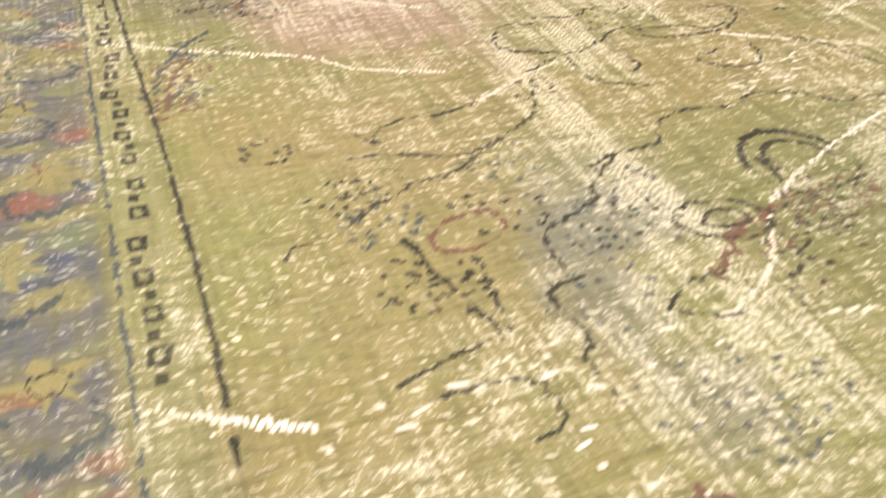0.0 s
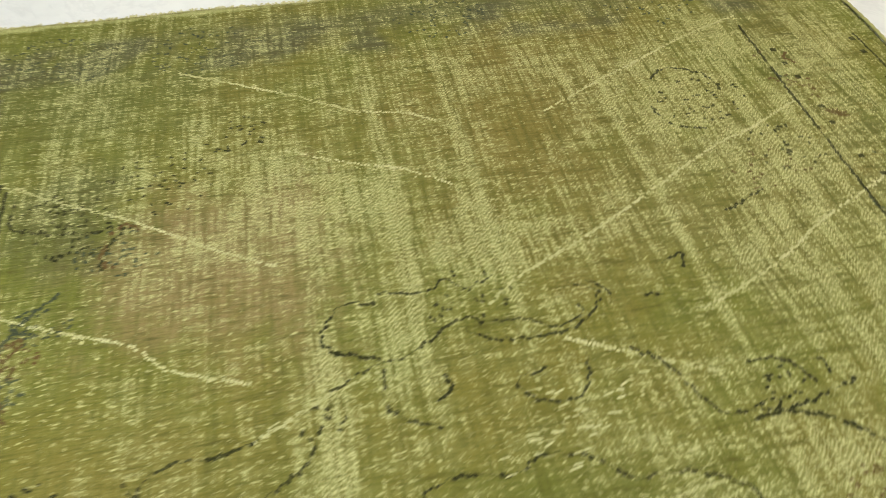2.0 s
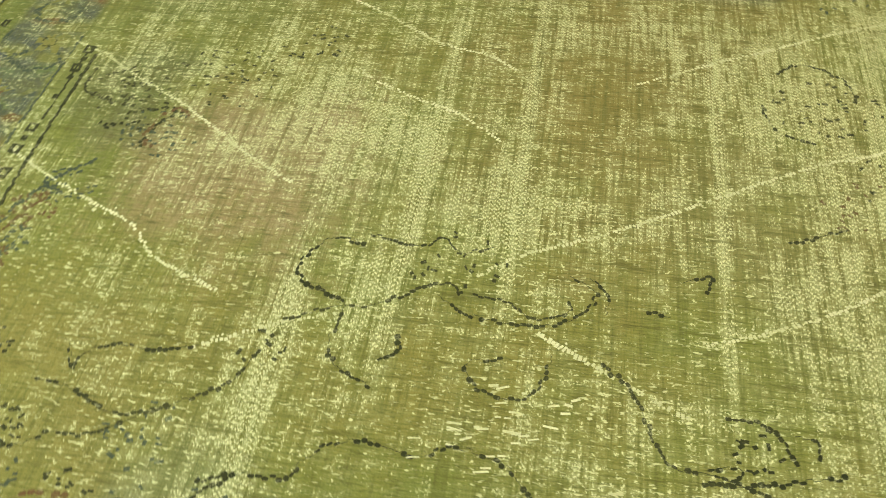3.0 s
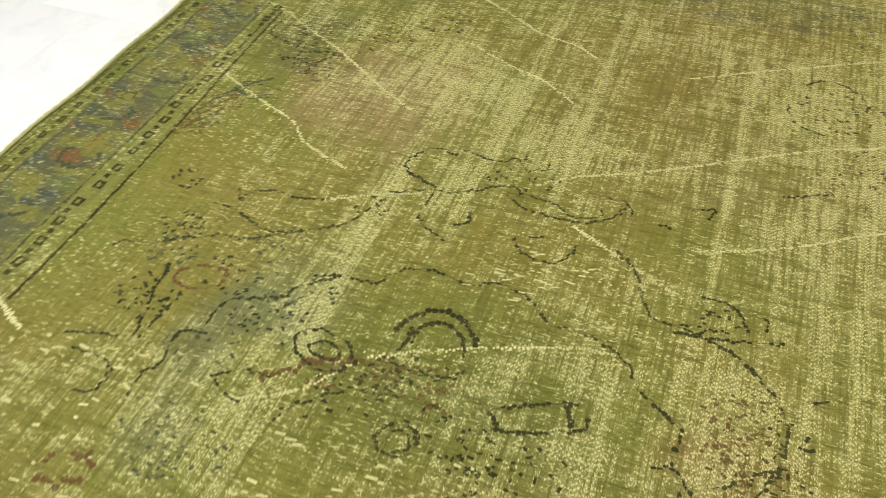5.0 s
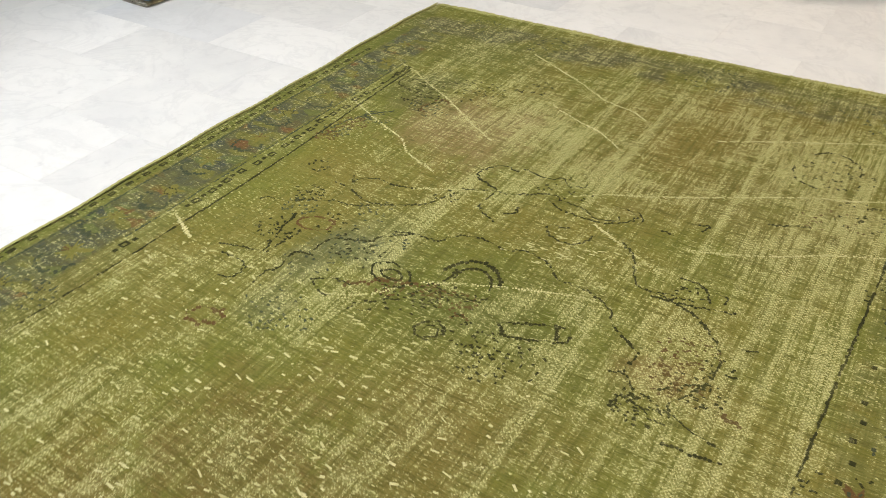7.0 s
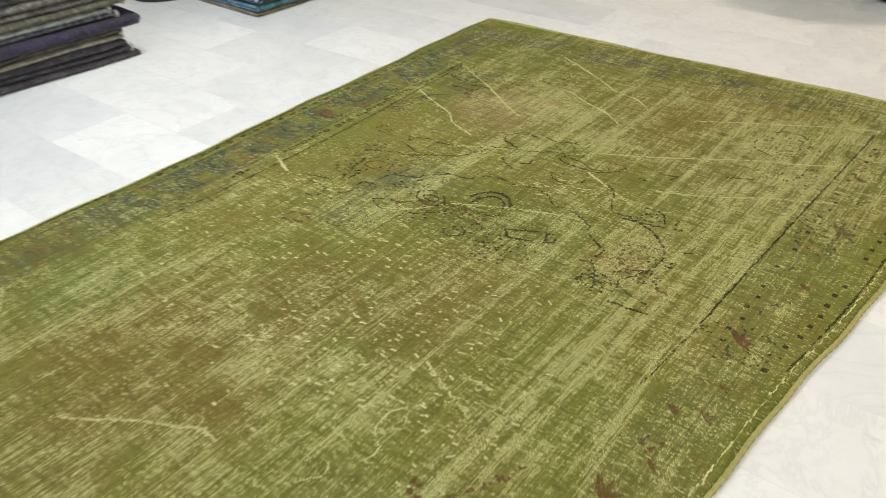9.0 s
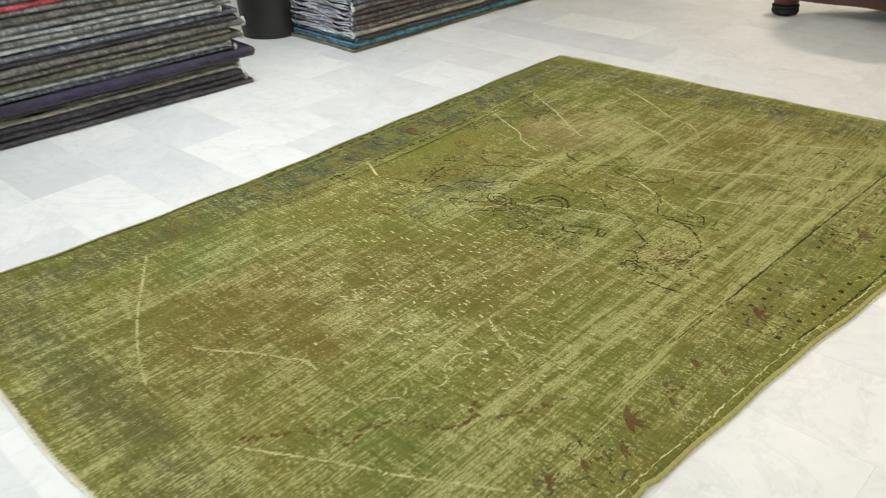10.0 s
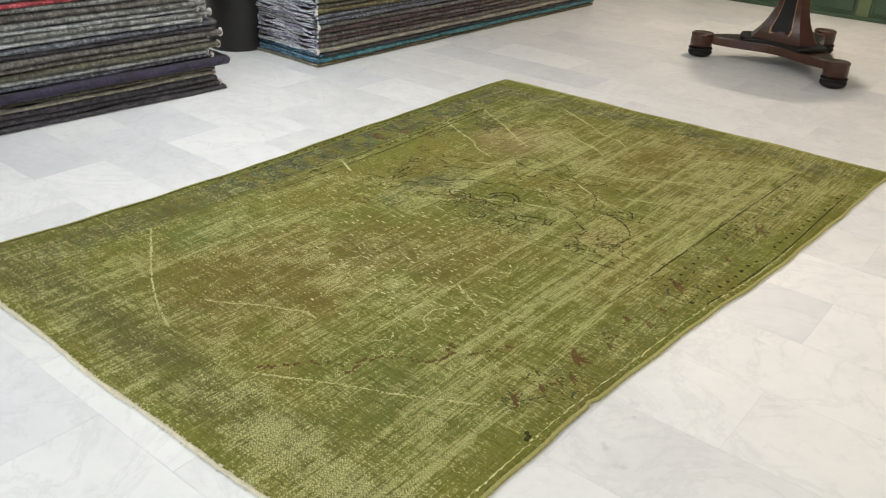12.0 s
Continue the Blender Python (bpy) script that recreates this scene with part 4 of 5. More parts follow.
# flowers of the left border
for i in range(11):
    y = -0.30 - 0.155 * i + rng.gauss(0, 0.006)
    if y < -2.0:
        break
    x = 0.035 + (0.018 if i % 2 else -0.014)
    bloom(x, y, rng.uniform(0.95, 1.2), GOLD_KNOT, 0.0, 6.283, rng.choice((5, 6, 7)))
    if i % 3 == 1:
        stroke("flower_outline", ellipse(x, y, 0.015, 0.016), DARK_KNOT, 0.005, 0.006, 0.3, 0.002)
    else:
        bloom(x + rng.gauss(0, 0.006), y, rng.uniform(0.4, 0.55), RUST_KNOT, 0.0, 6.283, 5)
    for s in (-1, 1):
        stroke("leaf", [(x + 0.03 * s, y - 0.03), (x + 0.045 * s, y - 0.055), (x + 0.02 * s, y - 0.082), (x - 0.02 * s, y - 0.085)], BLUE_KNOT, 0.014, 0.008, 0.25, 0.003)

# right border
stroke("border_line", [(1.662, -0.20), (1.648, -0.50), (1.633, -0.83), (1.615, -1.25), (1.606, -1.48)], DARK_KNOT, 0.009, 0.0085, 0.08, 0.0008)
stroke("border_line", [(1.606, -1.5), (1.59, -1.75)], DARK_KNOT, 0.006, 0.0085, 0.6, 0.0008)
stroke("border_line", [(1.893, -0.28), (1.886, -0.6), (1.88, -0.93), (1.857, -1.25), (1.822, -1.525)], DARK_KNOT, 0.008, 0.0085, 0.1, 0.0008)
y = -0.30
k = 0
while y > -1.55:
    xr = edge_right(y)
    if rng.random() > 0.08:
        guard_square(xr - 0.066 + rng.gauss(0, 0.002), y, 0.013, 0.015, DARK_KNOT, k % 3 == 0)
    if rng.random() > 0.3 and y > -1.45:
        guard_square(1.680 + 0.02 * (y + 0.8) + rng.gauss(0, 0.004), y - 0.01, 0.012, 0.012, DARK_KNOT, k % 2 == 0)
    y -= 0.052
    k += 1
stroke("yellow_line", [(edge_right(-0.9 - 0.2 * i) - 0.022, -0.9 - 0.2 * i) for i in range(11)], PALE_KNOT, 0.006, 0.009, 0.7, 0.0015)
guard_square(1.756, -2.423, 0.014, 0.03, DARK_KNOT, False)
guard_square(1.744, -2.41, 0.012, 0.014, DARK_KNOT, False)
for x, y, s in ((1.741, -0.885, 1.3), (1.699, -1.493, 1.2), (1.736, -1.764, 0.8), (1.670, -1.781, 0.7), (1.703, -1.943, 0.6), (1.664, -2.067, 1.35), (1.669, -2.241, 0.7),
                (1.709, -2.152, 0.8), (1.637, -2.324, 0.8), (1.70, -0.55, 0.8), (1.75, -1.2, 0.6), (1.73, -1.66, 0.5), (1.66, -1.90, 0.5)):
    bloom(x, y, s, RUST_KNOT, -0.7, 2.4, 5)
for _ in range(26):
    x, y = rng.uniform(1.64, 1.78), rng.uniform(-2.4, -0.3)
    stroke("leaf", [(x, y), (x + rng.gauss(0, 0.015), y + 0.02), (x + rng.gauss(0, 0.02), y + 0.045)], rng.choice((BLUE_KNOT, BLUE_KNOT, RUST_KNOT)), 0.010, 0.009, 0.4, 0.004)

# overcast side edges and the warp ends
for nm, f in (("selvedge", edge_left), ("selvedge", edge_right)):
    bm = bmesh.new()
    y, prev = RN + 0.02, None
    side = -1 if f is edge_left else 1
    while y < RF - 0.005:
        x = f(y) + side * 0.003 + 0.0012 * math.sin(y * 260)
        ring = [bm.verts.new((x + 0.0062 * math.cos(a) * side, y, 0.0066 + 0.0056 * math.sin(a))) for a in (-1.2, -0.5, 0.2, 0.9, 1.6, 2.4)]
        if prev:
            for i in range(5):
                bm.faces.new((prev[i], prev[i + 1], ring[i + 1], ring[i]) if side > 0 else (prev[i + 1], prev[i], ring[i], ring[i + 1]))
        prev = ring
        y += 0.008
    part(nm, bm, SELVEDGE, rug, "yellow-green overcast edge")
bm = bmesh.new()
prev = None
for i in range(420):
    u = 0.002 + 0.996 * i / 419
    y = edge_near(u)
    x = edge_left(y) + (edge_right(y) - edge_left(y)) * u
    wob = 0.0022 * noise.noise(Vector((x * 30, 5, 0))) + 0.0012 * noise.noise(Vector((x * 140, 2, 0)))
    thick = 1.0 + 0.4 * noise.noise(Vector((x * 12, 9, 0)))
    ring = [bm.verts.new((x, y - 0.003 + wob - 0.0052 * thick * math.cos(a), 0.0052 + 0.0044 * thick * math.sin(a))) for a in (-1.2, -0.5, 0.2, 0.9, 1.6, 2.4)]
    if prev:
        for q in range(5):
            bm.faces.new((prev[q], ring[q], ring[q + 1], prev[q + 1]))
    prev = ring
part("end_cord", bm, FRINGE_WOOL, rug, "cream corded end of the rug", smooth=True)
for nm, f, out, reach in (("fringe", edge_near, -1, 0.011), ("fringe", edge_far, 1, 0.020)):
    bm = bmesh.new()
    u = 0.003
    while u < 0.998:
        y = f(u)
        x = edge_left(y) + (edge_right(y) - edge_left(y)) * u
        L = reach * rng.uniform(0.45, 1.25)
        w = rng.uniform(0.0016, 0.003)
        dx = rng.gauss(0, 0.004)
        pts = [(x, y - out * 0.004, 0.0085), (x + dx * 0.4, y + out * L * 0.5, 0.006), (x + dx, y + out * L, 0.0018)]
        lo = [bm.verts.new((p[0] - w, p[1], p[2])) for p in pts]
        mid = [bm.verts.new((p[0], p[1], p[2] + 0.0016)) for p in pts]
        hi = [bm.verts.new((p[0] + w, p[1], p[2])) for p in pts]
        for a in (0, 1):
            for l, m_ in ((lo, mid), (mid, hi)):
                bm.faces.new((l[a], m_[a], m_[a + 1], l[a + 1]) if out > 0 else (m_[a], l[a], l[a + 1], m_[a + 1]))
        u += 0.0019 if out > 0 else rng.uniform(0.002, 0.014)
    tagged(part(nm, bm, FRINGE_WOOL if out < 0 else PALE_KNOT, rug), "short frayed pale warp ends", kind="stuff")

# ---------------------------------------------------------------- stacks of folded rugs
def folded_rug(name, label, group, m, length, depth, thick, mats, seed, wave=0.0, overhang=0.0, tuft=True):
    """A rug folded over on itself: two layers, the round fold to +x, the open ends to y = 0 and y = length."""
    r = random.Random(seed)
    sheet = thick * 0.46
    rad = thick / 2
    # section, from the lower layer's back round the fold to the upper layer's back, and back along the inside
    outer, inner = [], []
    n = 10
    for i in range(n):
        outer.append((-depth + (depth - rad) * i / n, 0.0))
    for i in range(9):
        a = -math.pi / 2 + math.pi * i / 8
        outer.append((-rad + rad * math.cos(a) * 1.9, rad + rad * math.sin(a)))
    for i in range(n, -1, -1):
        outer.append((-depth + (depth - rad) * i / n, thick))
    gap = thick - 2 * sheet
    for i in range(n + 1):
        inner.append((-depth + (depth - rad) * i / n, thick - sheet))
    for i in range(n, -1, -1):
        inner.append((-depth + (depth - rad) * i / n, sheet))
    sec = outer + inner
    bm = bmesh.new()
    steps = 34
    ph = r.uniform(0, 6.28)
    prev, first = None, None
    for j in range(steps + 1):
        s = j / steps
        y = length * s
        ring = []
        end = math.exp(-min(y, length - y) / 0.12)
        for x, z in sec:
            f = max(0.0, 1 + x / 0.35)
            wob = 0.012 * noise.noise(Vector((y * 2.2, seed * 3.1, 0.5))) + 0.004 * noise.noise(Vector((y * 11, seed, 2)))
            dz = 0.005 * noise.noise(Vector((y * 3, seed * 0.7, x * 2))) * f
            dz += wave * end * (0.6 * math.sin(x * 17 + ph * 0.1 + z * 4) + 0.5 * math.sin(x * 31 + ph))
            dy = 0.012 * end * noise.noise(Vector((x * 6, z * 40, seed)))
            ring.append(bm.verts.new((x + wob * f + overhang * f, y + dy, z * (1 - 0.10 * end * r.random() * 0.3) + dz * (z > 0.0001))))
        if prev:
            for i in range(len(sec)):
                k = (i + 1) % len(sec)
                bm.faces.new((prev[i], prev[k], ring[k], ring[i]))
        else:
            first = ring
        prev = ring
    no, ni = len(outer), len(inner)
    for ring, flip in ((first, False), (prev, True)):
        # the end: quads between the outer line and the inner line, so the two layers show
        pairs = [(ring[i], ring[no + ni - 1 - i]) for i in range(n + 1)]
        for (a, b_), (c, d) in zip(pairs, pairs[1:]):
            f = bm.faces.new((a, b_, d, c) if flip else (a, c, d, b_))
            f.material_index = 1
        top = [(ring[no - 1 - i], ring[no + i]) for i in range(n + 1)]
        for (a, b_), (c, d) in zip(top, top[1:]):
            f = bm.faces.new((b_, a, c, d) if flip else (b_, d, c, a))
            f.material_index = 1
        cap = [ring[i] for i in range(n, no - n)] + [ring[no + n], ring[no + ni - 1 - n]]
        f = bm.faces.new(cap if flip else cap[::-1])
        f.material_index = 1
    ob = thing(name, m, label, "rug", group)
    part("fold", bm, mats, ob, smooth=True)
    if tuft:
        for y in (0.0, length):
            bm = bmesh.new()
            for q in range(7):
                a = -1.3 + 2.6 * q / 6
                bmesh.ops.create_icosphere(bm, subdivisions=1, radius=0.008 * r.uniform(0.8, 1.4),
                                           matrix=pose(-rad + rad * 1.2 * math.cos(a) + overhang + r.gauss(0, 0.002), y + (0.003 if y else -0.003), rad + rad * 0.95 * math.sin(a)))
            part("end_binding", bm, TUFT, ob, "frayed off-white end binding", smooth=True)
    return ob


TUFT = plain("off_white_binding", (0.62, 0.60, 0.56), (0.5, 0.48, 0.45), 60, 0.95, 0.3)
P_DARK = pile("pile_charcoal", (0.024, 0.022, 0.028), (0.036, 0.030, 0.038), (0.070, 0.064, 0.068))
P_PURPLE = pile("pile_indigo", (0.014, 0.009, 0.028), (0.020, 0.013, 0.040), (0.030, 0.022, 0.052))
P_OLIVE = pile("pile_olive", (0.081, 0.074, 0.043), (0.062, 0.059, 0.037), (0.144, 0.137, 0.094))
P_CREAM = pile("pile_cream", (0.38, 0.35, 0.27), (0.32, 0.29, 0.22), (0.13, 0.12, 0.10))
P_GREY = pile("pile_grey", (0.124, 0.124, 0.115), (0.161, 0.161, 0.152), (0.274, 0.274, 0.259))
P_LIGHT = pile("pile_light_grey", (0.34, 0.35, 0.34), (0.44, 0.45, 0.44), (0.22, 0.24, 0.25))
P_TAUPE = pile("pile_taupe", (0.071, 0.062, 0.051), (0.093, 0.084, 0.071), (0.180, 0.166, 0.144))
P_SLATE = pile("pile_slate", (0.045, 0.050, 0.075), (0.075, 0.080, 0.10), (0.20, 0.21, 0.23))
P_RED = pile("pile_red", (0.42, 0.035, 0.055), (0.36, 0.03, 0.05), (0.5, 0.10, 0.11))
P_TEAL = pile("pile_teal", (0.030, 0.135, 0.165), (0.04, 0.16, 0.19), (0.07, 0.20, 0.22))
P_MAROON = pile("pile_maroon", (0.051, 0.025, 0.026), (0.068, 0.034, 0.034), (0.115, 0.086, 0.079))
P_GOLD = pile("pile_gold", (0.130, 0.102, 0.037), (0.105, 0.084, 0.031), (0.187, 0.158, 0.086))
P_LAV = pile("pile_lavender_back", (0.38, 0.37, 0.52), (0.52, 0.51, 0.62), (0.48, 0.49, 0.52))
P_PALE = pile("pile_pale_back", (0.60, 0.64, 0.68), (0.52, 0.56, 0.62), (0.48, 0.50, 0.50))
P_BLUE = pile("pile_blue_back", (0.07, 0.19, 0.30), (0.09, 0.23, 0.35), (0.16, 0.28, 0.36))

# first stack: open end near y = -1.15
LOOKS = {
    "charcoal": (P_DARK, "charcoal faded rug folded in a stack"), "indigo": (P_PURPLE, "deep indigo plush rug folded in a stack"),
    "olive": (P_OLIVE, "dull olive worn rug folded in a stack"), "cream": (P_CREAM, "cream worn rug folded in a stack"),
    "grey": (P_GREY, "mid grey distressed rug folded in a stack"), "light": (P_LIGHT, "pale grey distressed rug folded in a stack"),
    "taupe": (P_TAUPE, "brown taupe rug folded in a stack"), "slate": (P_SLATE, "slate blue-grey rug folded in a stack"),
    "red": (P_RED, "bright crimson rug folded in a stack"), "teal": (P_TEAL, "teal blue overdyed rug folded in a stack"),
    "maroon": (P_MAROON, "dark maroon faded rug folded in a stack"), "gold": (P_GOLD, "ochre gold worn rug folded in a stack")}
STACK1 = [("charcoal", 0.020, 0.00, 0.02), ("charcoal", 0.024, -0.03, 0.0), ("charcoal", 0.030, -0.05, 0.0), ("cream", 0.018, -0.06, 0.0), ("olive", 0.022, -0.05, -0.01),
          ("indigo", 0.046, 0.02, 0.025), ("slate", 0.018, -0.06, 0.0), ("light", 0.022, -0.09, 0.0), ("olive", 0.030, -0.02, 0.005), ("taupe", 0.022, -0.07, 0.0),
          ("taupe", 0.030, 0.00, 0.005), ("charcoal", 0.022, -0.03, 0.0), ("slate", 0.024, -0.02, 0.0), ("light", 0.022, -0.11, 0.0), ("grey", 0.026, -0.05, 0.0),
          ("light", 0.020, -0.12, 0.0), ("grey", 0.028, -0.08, 0.005), ("taupe", 0.032, -0.16, 0.0), ("grey", 0.022, -0.2, 0.0), ("red", 0.024, -0.3, 0.005), ("slate", 0.024, -0.2, 0.0),
          ("light", 0.022, -0.2, 0.0), ("taupe", 0.03, -0.15, 0.0), ("charcoal", 0.03, -0.15, 0.0), ("grey", 0.03, -0.12, 0.0), ("olive", 0.03, -0.1, 0.0)]
z = 0.001
for i, (look_, th, dy, over) in enumerate(STACK1):
    mat, label = LOOKS[look_]
    # turned so that the open end faces +y and the fold faces +x
    m = Matrix.Translation((-1.105, -1.125, z)) @ Matrix.Rotation(radians(-5.0), 4, "Z") @ Matrix.Translation((over, dy - 2.0, 0))
    folded_rug("folded_rug", label, "rugs of the grey stack", m, 2.0, 0.95, th, [mat, mat], 10 + i, 0.002, 0.0, tuft=i in (1, 3, 6, 7, 8, 10, 13, 14, 15, 17, 18))
    z += th + 0.003

# second stack: open end near y = -0.5
STACK2 = [("gold", 0.018, "cream"), ("teal", 0.030, "blue"), ("charcoal", 0.022, "blue"), ("cream", 0.026, "pale"), ("taupe", 0.026, "lav"), ("maroon", 0.022, "lav"),
          ("taupe", 0.024, "pale"), ("maroon", 0.028, "lav"), ("taupe", 0.026, "pale"), ("slate", 0.024, "pale"), ("slate", 0.022, "lav"), ("gold", 0.028, "pale"),
          ("olive", 0.026, "lav"), ("gold", 0.026, "pale"), ("maroon", 0.026, "lav"), ("slate", 0.026, "pale"), ("taupe", 0.026, "lav"), ("grey", 0.026, "pale"), ("light", 0.026, "lav"),
          ("taupe", 0.026, "pale"), ("maroon", 0.026, "lav")]
BACKS = {"cream": P_CREAM, "blue": P_BLUE, "pale": P_PALE, "lav": P_LAV}
z = 0.001
for i, (look_, th, back) in enumerate(STACK2):
    mat, label = LOOKS[look_]
    m = Matrix.Translation((-1.055, -0.485, z)) @ Matrix.Rotation(radians(-2.3), 4, "Z") @ Matrix.Translation((rng.gauss(0, 0.004), rng.gauss(0, 0.006), 0))
    folded_rug("folded_rug", label, "rugs of the coloured stack", m, 3.0, 0.62, th, [mat, BACKS[back]], 60 + i, 0.013 if i > 1 else 0.003, 0.0, tuft=i in (3, 8, 11))
    z += th + 0.003

# dark round bin between the stacks
bin_ = thing("waste_bin", pose(-1.80, -0.485, 0.001), "tall black round bin standing between the rug stacks", "bin")
part("body", lathe(bmesh.new(), [(0.000, 0.002), (0.168, 0.002), (0.177, 0.0), (0.179, 0.01), (0.188, 0.58), (0.196, 0.60), (0.196, 0.62), (0.185, 0.62), (0.174, 0.1), (0.000, 0.1)], 48), BIN_DARK, bin_, smooth=True)
part("rim", lathe(bmesh.new(), [(0.193, 0.621), (0.202, 0.624), (0.203, 0.634), (0.193, 0.637)], 48), BIN_DARK, bin_, smooth=True)

# ---------------------------------------------------------------- pedestal table
TX, TY, TR = 0.925, 1.75, 0.525
table = thing("pedestal_table", pose(TX, TY, 0.0), "round walnut pedestal table with black trim on bun feet", "table")
ANG = [radians(a) for a in (81, 203, 321)]
# three-armed platform with hollow sides
outline = []
for i, a in enumerate(ANG):
    nx_ = ANG[(i + 1) % 3] + (2 * math.pi if i == 2 else 0)
    for k in range(24):
        s = k / 24
        ang = a + (nx_ - a) * s
        d = abs(s - 0.5) * 2
        outline.append(((0.185 + (TR - 0.195) * d ** 2.6) * math.cos(ang), (0.185 + (TR - 0.195) * d ** 2.6) * math.sin(ang)))


def slab(bm, pts, z0, z1, scale=1.0, bevel=0.006):
    n = len(pts)
    rings = [[bm.verts.new((x * f, y * f, z)) for x, y in pts] for f, z in
             ((scale - bevel * 2, z0), (scale, z0 + bevel), (scale, z1 - bevel), (scale - bevel * 2, z1))]
    for a, b_ in zip(rings, rings[1:]):
        for i in range(n):
            k = (i + 1) % n
            bm.faces.new((a[i], a[k], b_[k], b_[i]))
    bm.faces.new(rings[0][::-1])
    bm.faces.new(rings[-1])
    return bm


part("platform", slab(bmesh.new(), outline, 0.088, 0.142), WALNUT_FLAT, table, "crossgrain walnut three-armed base")
part("platform_top", slab(bmesh.new(), [(x * (0.30 / max(0.30, math.hypot(x, y))), y * (0.30 / max(0.30, math.hypot(x, y)))) for x, y in outline], 0.1425, 0.166, 0.98), EBONY, table, "black ebonised step under the column")
for a in ANG:
    cx, cy = TR * math.cos(a), TR * math.sin(a)
    foot = part("foot", lathe(bmesh.new(), [(0.0, 0.062), (0.060, 0.062), (0.069, 0.068), (0.071, 0.10), (0.069, 0.135), (0.072, 0.146), (0.066, 0.152), (0.0, 0.153)], 40, cx, cy), WALNUT, table, "turned walnut block", smooth=True)
    part("bun", lathe(bmesh.new(), [(0.0, 0.001), (0.046, 0.001), (0.068, 0.010), (0.077, 0.025), (0.074, 0.037), (0.066, 0.042), (0.074, 0.047), (0.078, 0.054), (0.072, 0.0605), (0.0, 0.061)], 40, cx, cy), EBONY, foot, "black turned bun foot", smooth=True)


# three-sided column, flaring at the foot
def column_r(z):
    s = (z - 0.166) / 0.5
    return 0.095 + 0.14 * max(0.0, 1 - s * 1.55) ** 2.4 + 0.012 * s


def tri(rad_, chamfer):
    """Corners of a triangle with cut corners, flat sides between the arms."""
    pts = []
    for a in ANG:
        for d in (-chamfer, chamfer):
            pts.append((rad_ * math.cos(a + d), rad_ * math.sin(a + d)))
    return pts


bm = bmesh.new()
rings = []
for k in range(26):
    z = 0.1665 + 0.54 * k / 25
    rings.append([bm.verts.new((x, y, z)) for x, y in tri(column_r(z), 0.26)])
for a, b_ in zip(rings, rings[1:]):
    for i in range(6):
        k = (i + 1) % 6
        bm.faces.new((a[i], a[k], b_[k], b_[i]))
bm.faces.new(rings[0][::-1])
bm.faces.new(rings[-1])
part("column", bm, WALNUT, table, "flared three-sided walnut column")
for i in range(3):
    a0, a1 = ANG[i] + 0.26, ANG[(i + 1) % 3] - 0.26
    for nm, mat, lo, hi, frac, out in (("inlay", INLAY, 0.205, 0.66, 0.60, 0.0012), ("black_panel", EBONY, 0.216, 0.65, 0.53, 0.0030)):
        bm = bmesh.new()
        prev = None
        for k in range(19):
            z = lo + (hi - lo) * k / 18
            r_ = column_r(z)
            p0, p1 = Vector((r_ * math.cos(a0), r_ * math.sin(a0))), Vector((r_ * math.cos(a1), r_ * math.sin(a1)))
            mid = (p0 + p1) / 2
            nrm = mid.normalized()
            half = (p1 - p0) / 2 * frac * (0.82 if k == 0 else 1.0)
            cur = [bm.verts.new((*(mid - half + nrm * out), z)), bm.verts.new((*(mid + nrm * out), z - (0.012 if k == 0 else 0))), bm.verts.new((*(mid + half + nrm * out), z)),
                   bm.verts.new((*(mid + half - nrm * 0.01), z)), bm.verts.new((*(mid - half - nrm * 0.01), z))]
            if prev:
                for q in range(5):
                    w_ = (q + 1) % 5
                    bm.faces.new((prev[q], prev[w_], cur[w_], cur[q]))
            else:
                bm.faces.new(cur[::-1])
            prev = cur
        bm.faces.new(prev)
        part(nm, bm, mat, table, "black panel set into the column" if nm == "black_panel" else "thin light inlay line")
part("apron", lathe(bmesh.new(), [(0.0, 0.707), (0.33, 0.707), (0.335, 0.715), (0.335, 0.745), (0.0, 0.7455)], 64), WALNUT, table, smooth=False)
part("tabletop", lathe(bmesh.new(), [(0.0, 0.746), (0.345, 0.746), (0.355, 0.752), (0.355, 0.766), (0.345, 0.772), (0.0, 0.7725)], 72), WALNUT_FLAT, table)

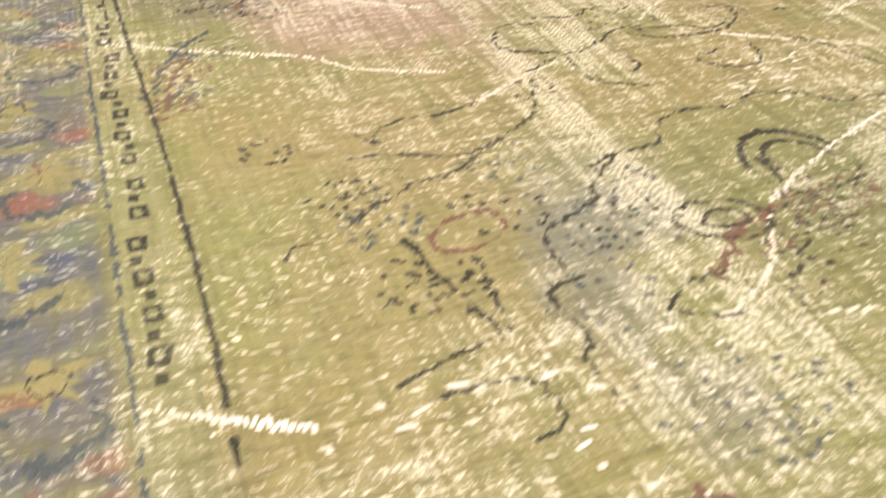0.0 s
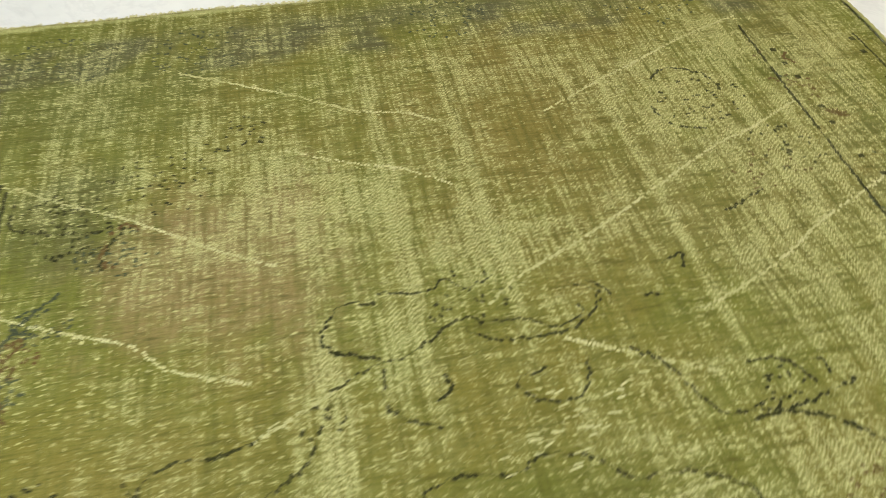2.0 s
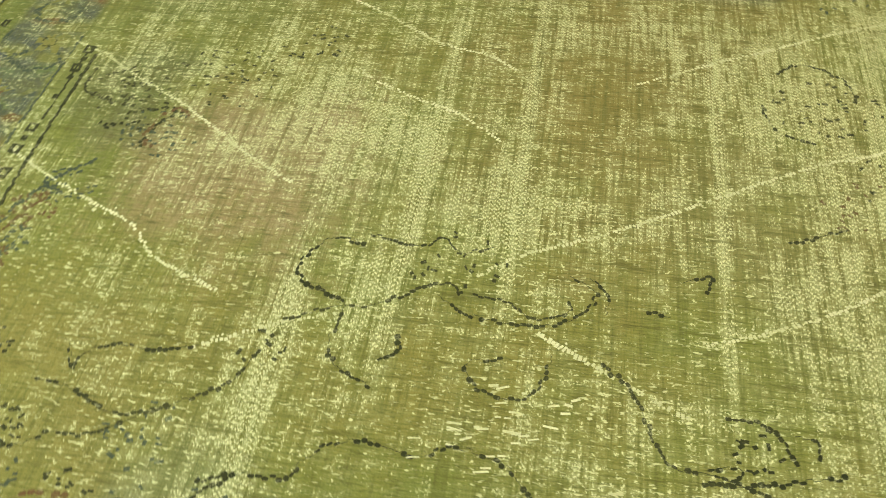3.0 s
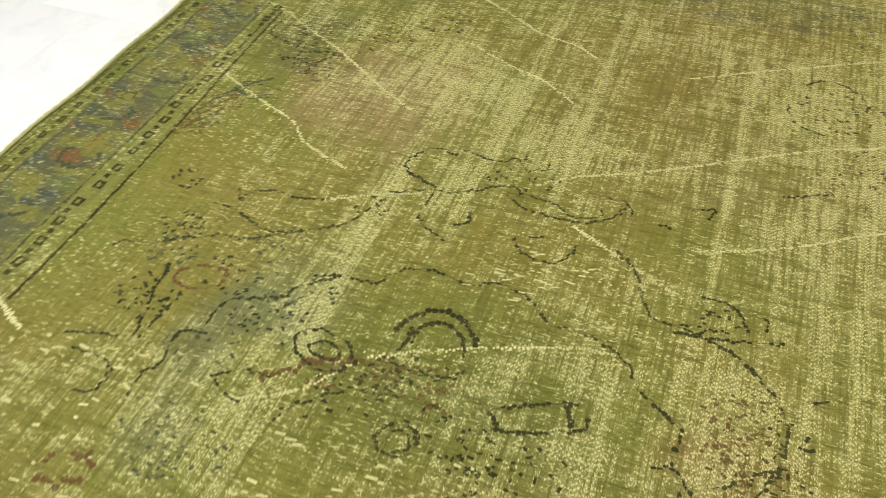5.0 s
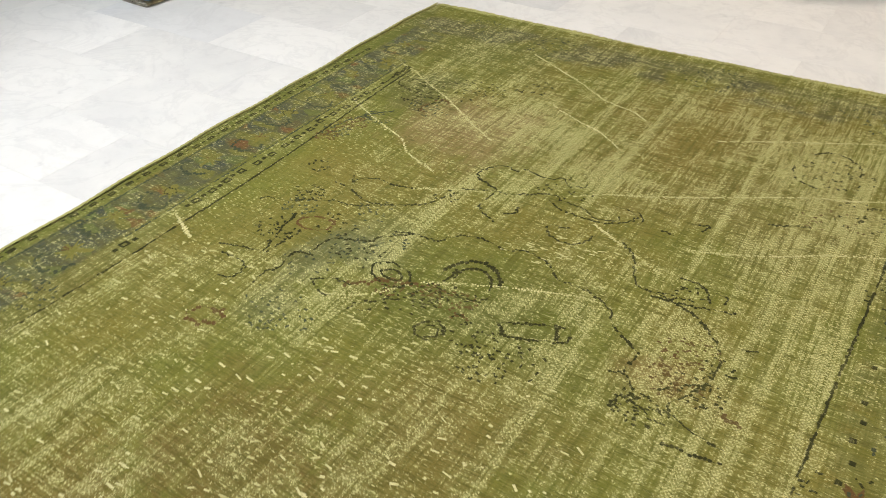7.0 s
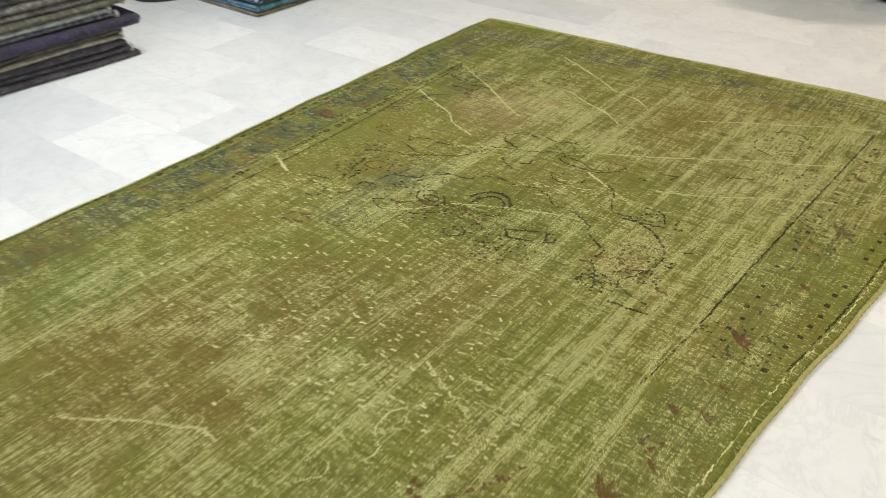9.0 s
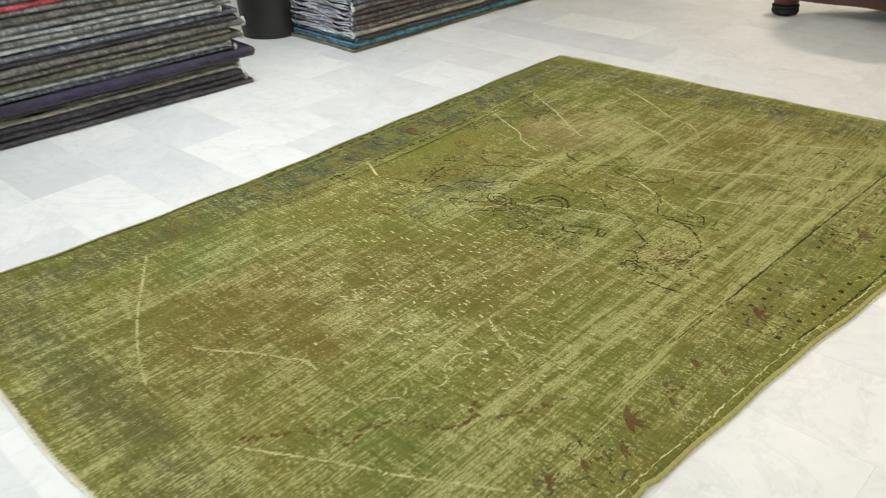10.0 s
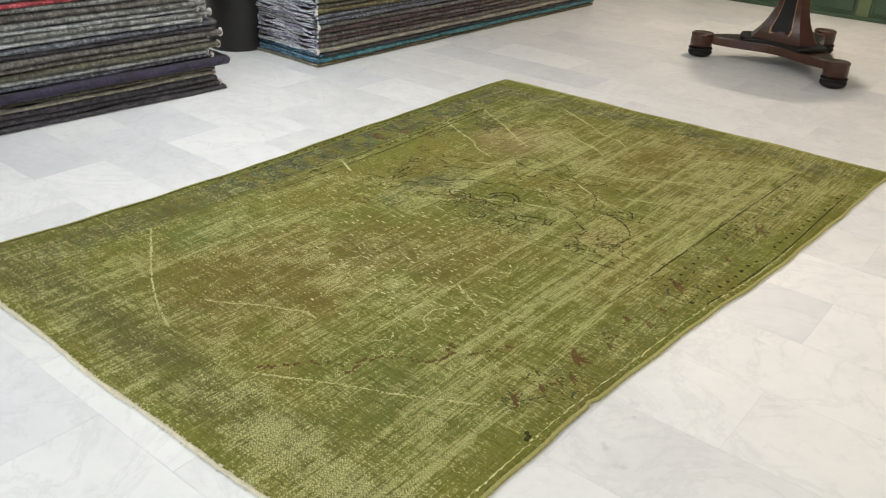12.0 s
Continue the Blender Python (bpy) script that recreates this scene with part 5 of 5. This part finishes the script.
# ---------------------------------------------------------------- marble floor tiles
PITCH, GX, GY = 0.302, 2.12, -1.836
floor_ob = bpy.data.objects["floor"]


def tile_mesh(name, mat):
    bm = box(bmesh.new(), 0.0005, 2 * PITCH - 0.0005, 0.0005, PITCH - 0.0005, -0.012, 0.0)
    top = [e for e in bm.edges if all(abs(v.co.z) < 1e-6 for v in e.verts)]
    bmesh.ops.bevel(bm, geom=top, offset=0.0004, segments=1, affect="EDGES")
    return mesh_of(name, bm, [mat])


TILES = [tile_mesh("tile", m) for m in (MARBLE_WHITE, MARBLE_PALE, MARBLE_GREY)]
# tiles whose tone is known, by row and column
TONE = {(1, -1): 2, (-2, -5): 0, (-2, -6): 2, (-1, -5): 2, (0, -5): 0, (0, -6): 2, (-1, -4): 1, (-5, -3): 2, (-5, -4): 2, (-5, -2): 0, (-4, -3): 0, (0, -1): 0, (-1, -1): 0, (-1, 0): 0, (0, 0): 0,
        (1, 0): 0, (-2, 0): 0, (-3, -5): 0, (-3, -6): 0, (-1, -6): 1, (2, -5): 1, (1, -5): 0, (3, -5): 1, (2, -4): 0}
tr = random.Random(21)
rest = [bmesh.new() for _ in TILES]
j0, j1 = int((Y0 - GY) / PITCH) - 1, int((Y1 - GY) / PITCH) + 1
for j in range(j0, j1 + 1):
    shift = 0.0 if j % 2 else PITCH
    for i in range(-10, 6):
        x, y = GX + i * 2 * PITCH + shift, GY + j * PITCH
        tone = TONE.get((j, i), tr.choices((0, 1, 2), (0.55, 0.3, 0.15))[0])
        if x + 2 * PITCH > X1 or x < X0 - 0.19 or y + PITCH > Y1 + 0.19 or y < Y0:
            continue
        lift = tr.uniform(-0.0002, 0.0002)
        if -2.3 < x < 2.6 and -4.4 < y < 3.4:
            ob = new("tile", TILES[tone])
            ob.location = (x, y, lift)
            ob.parent = floor_ob
        else:
            box(rest[tone], x + 0.001, x + 2 * PITCH - 0.001, y + 0.001, y + PITCH - 0.001, -0.012, lift)
for bm, m in zip(rest, (MARBLE_WHITE, MARBLE_PALE, MARBLE_GREY)):
    tagged(part("outer_tiles", bm, m, floor_ob), kind="stuff")
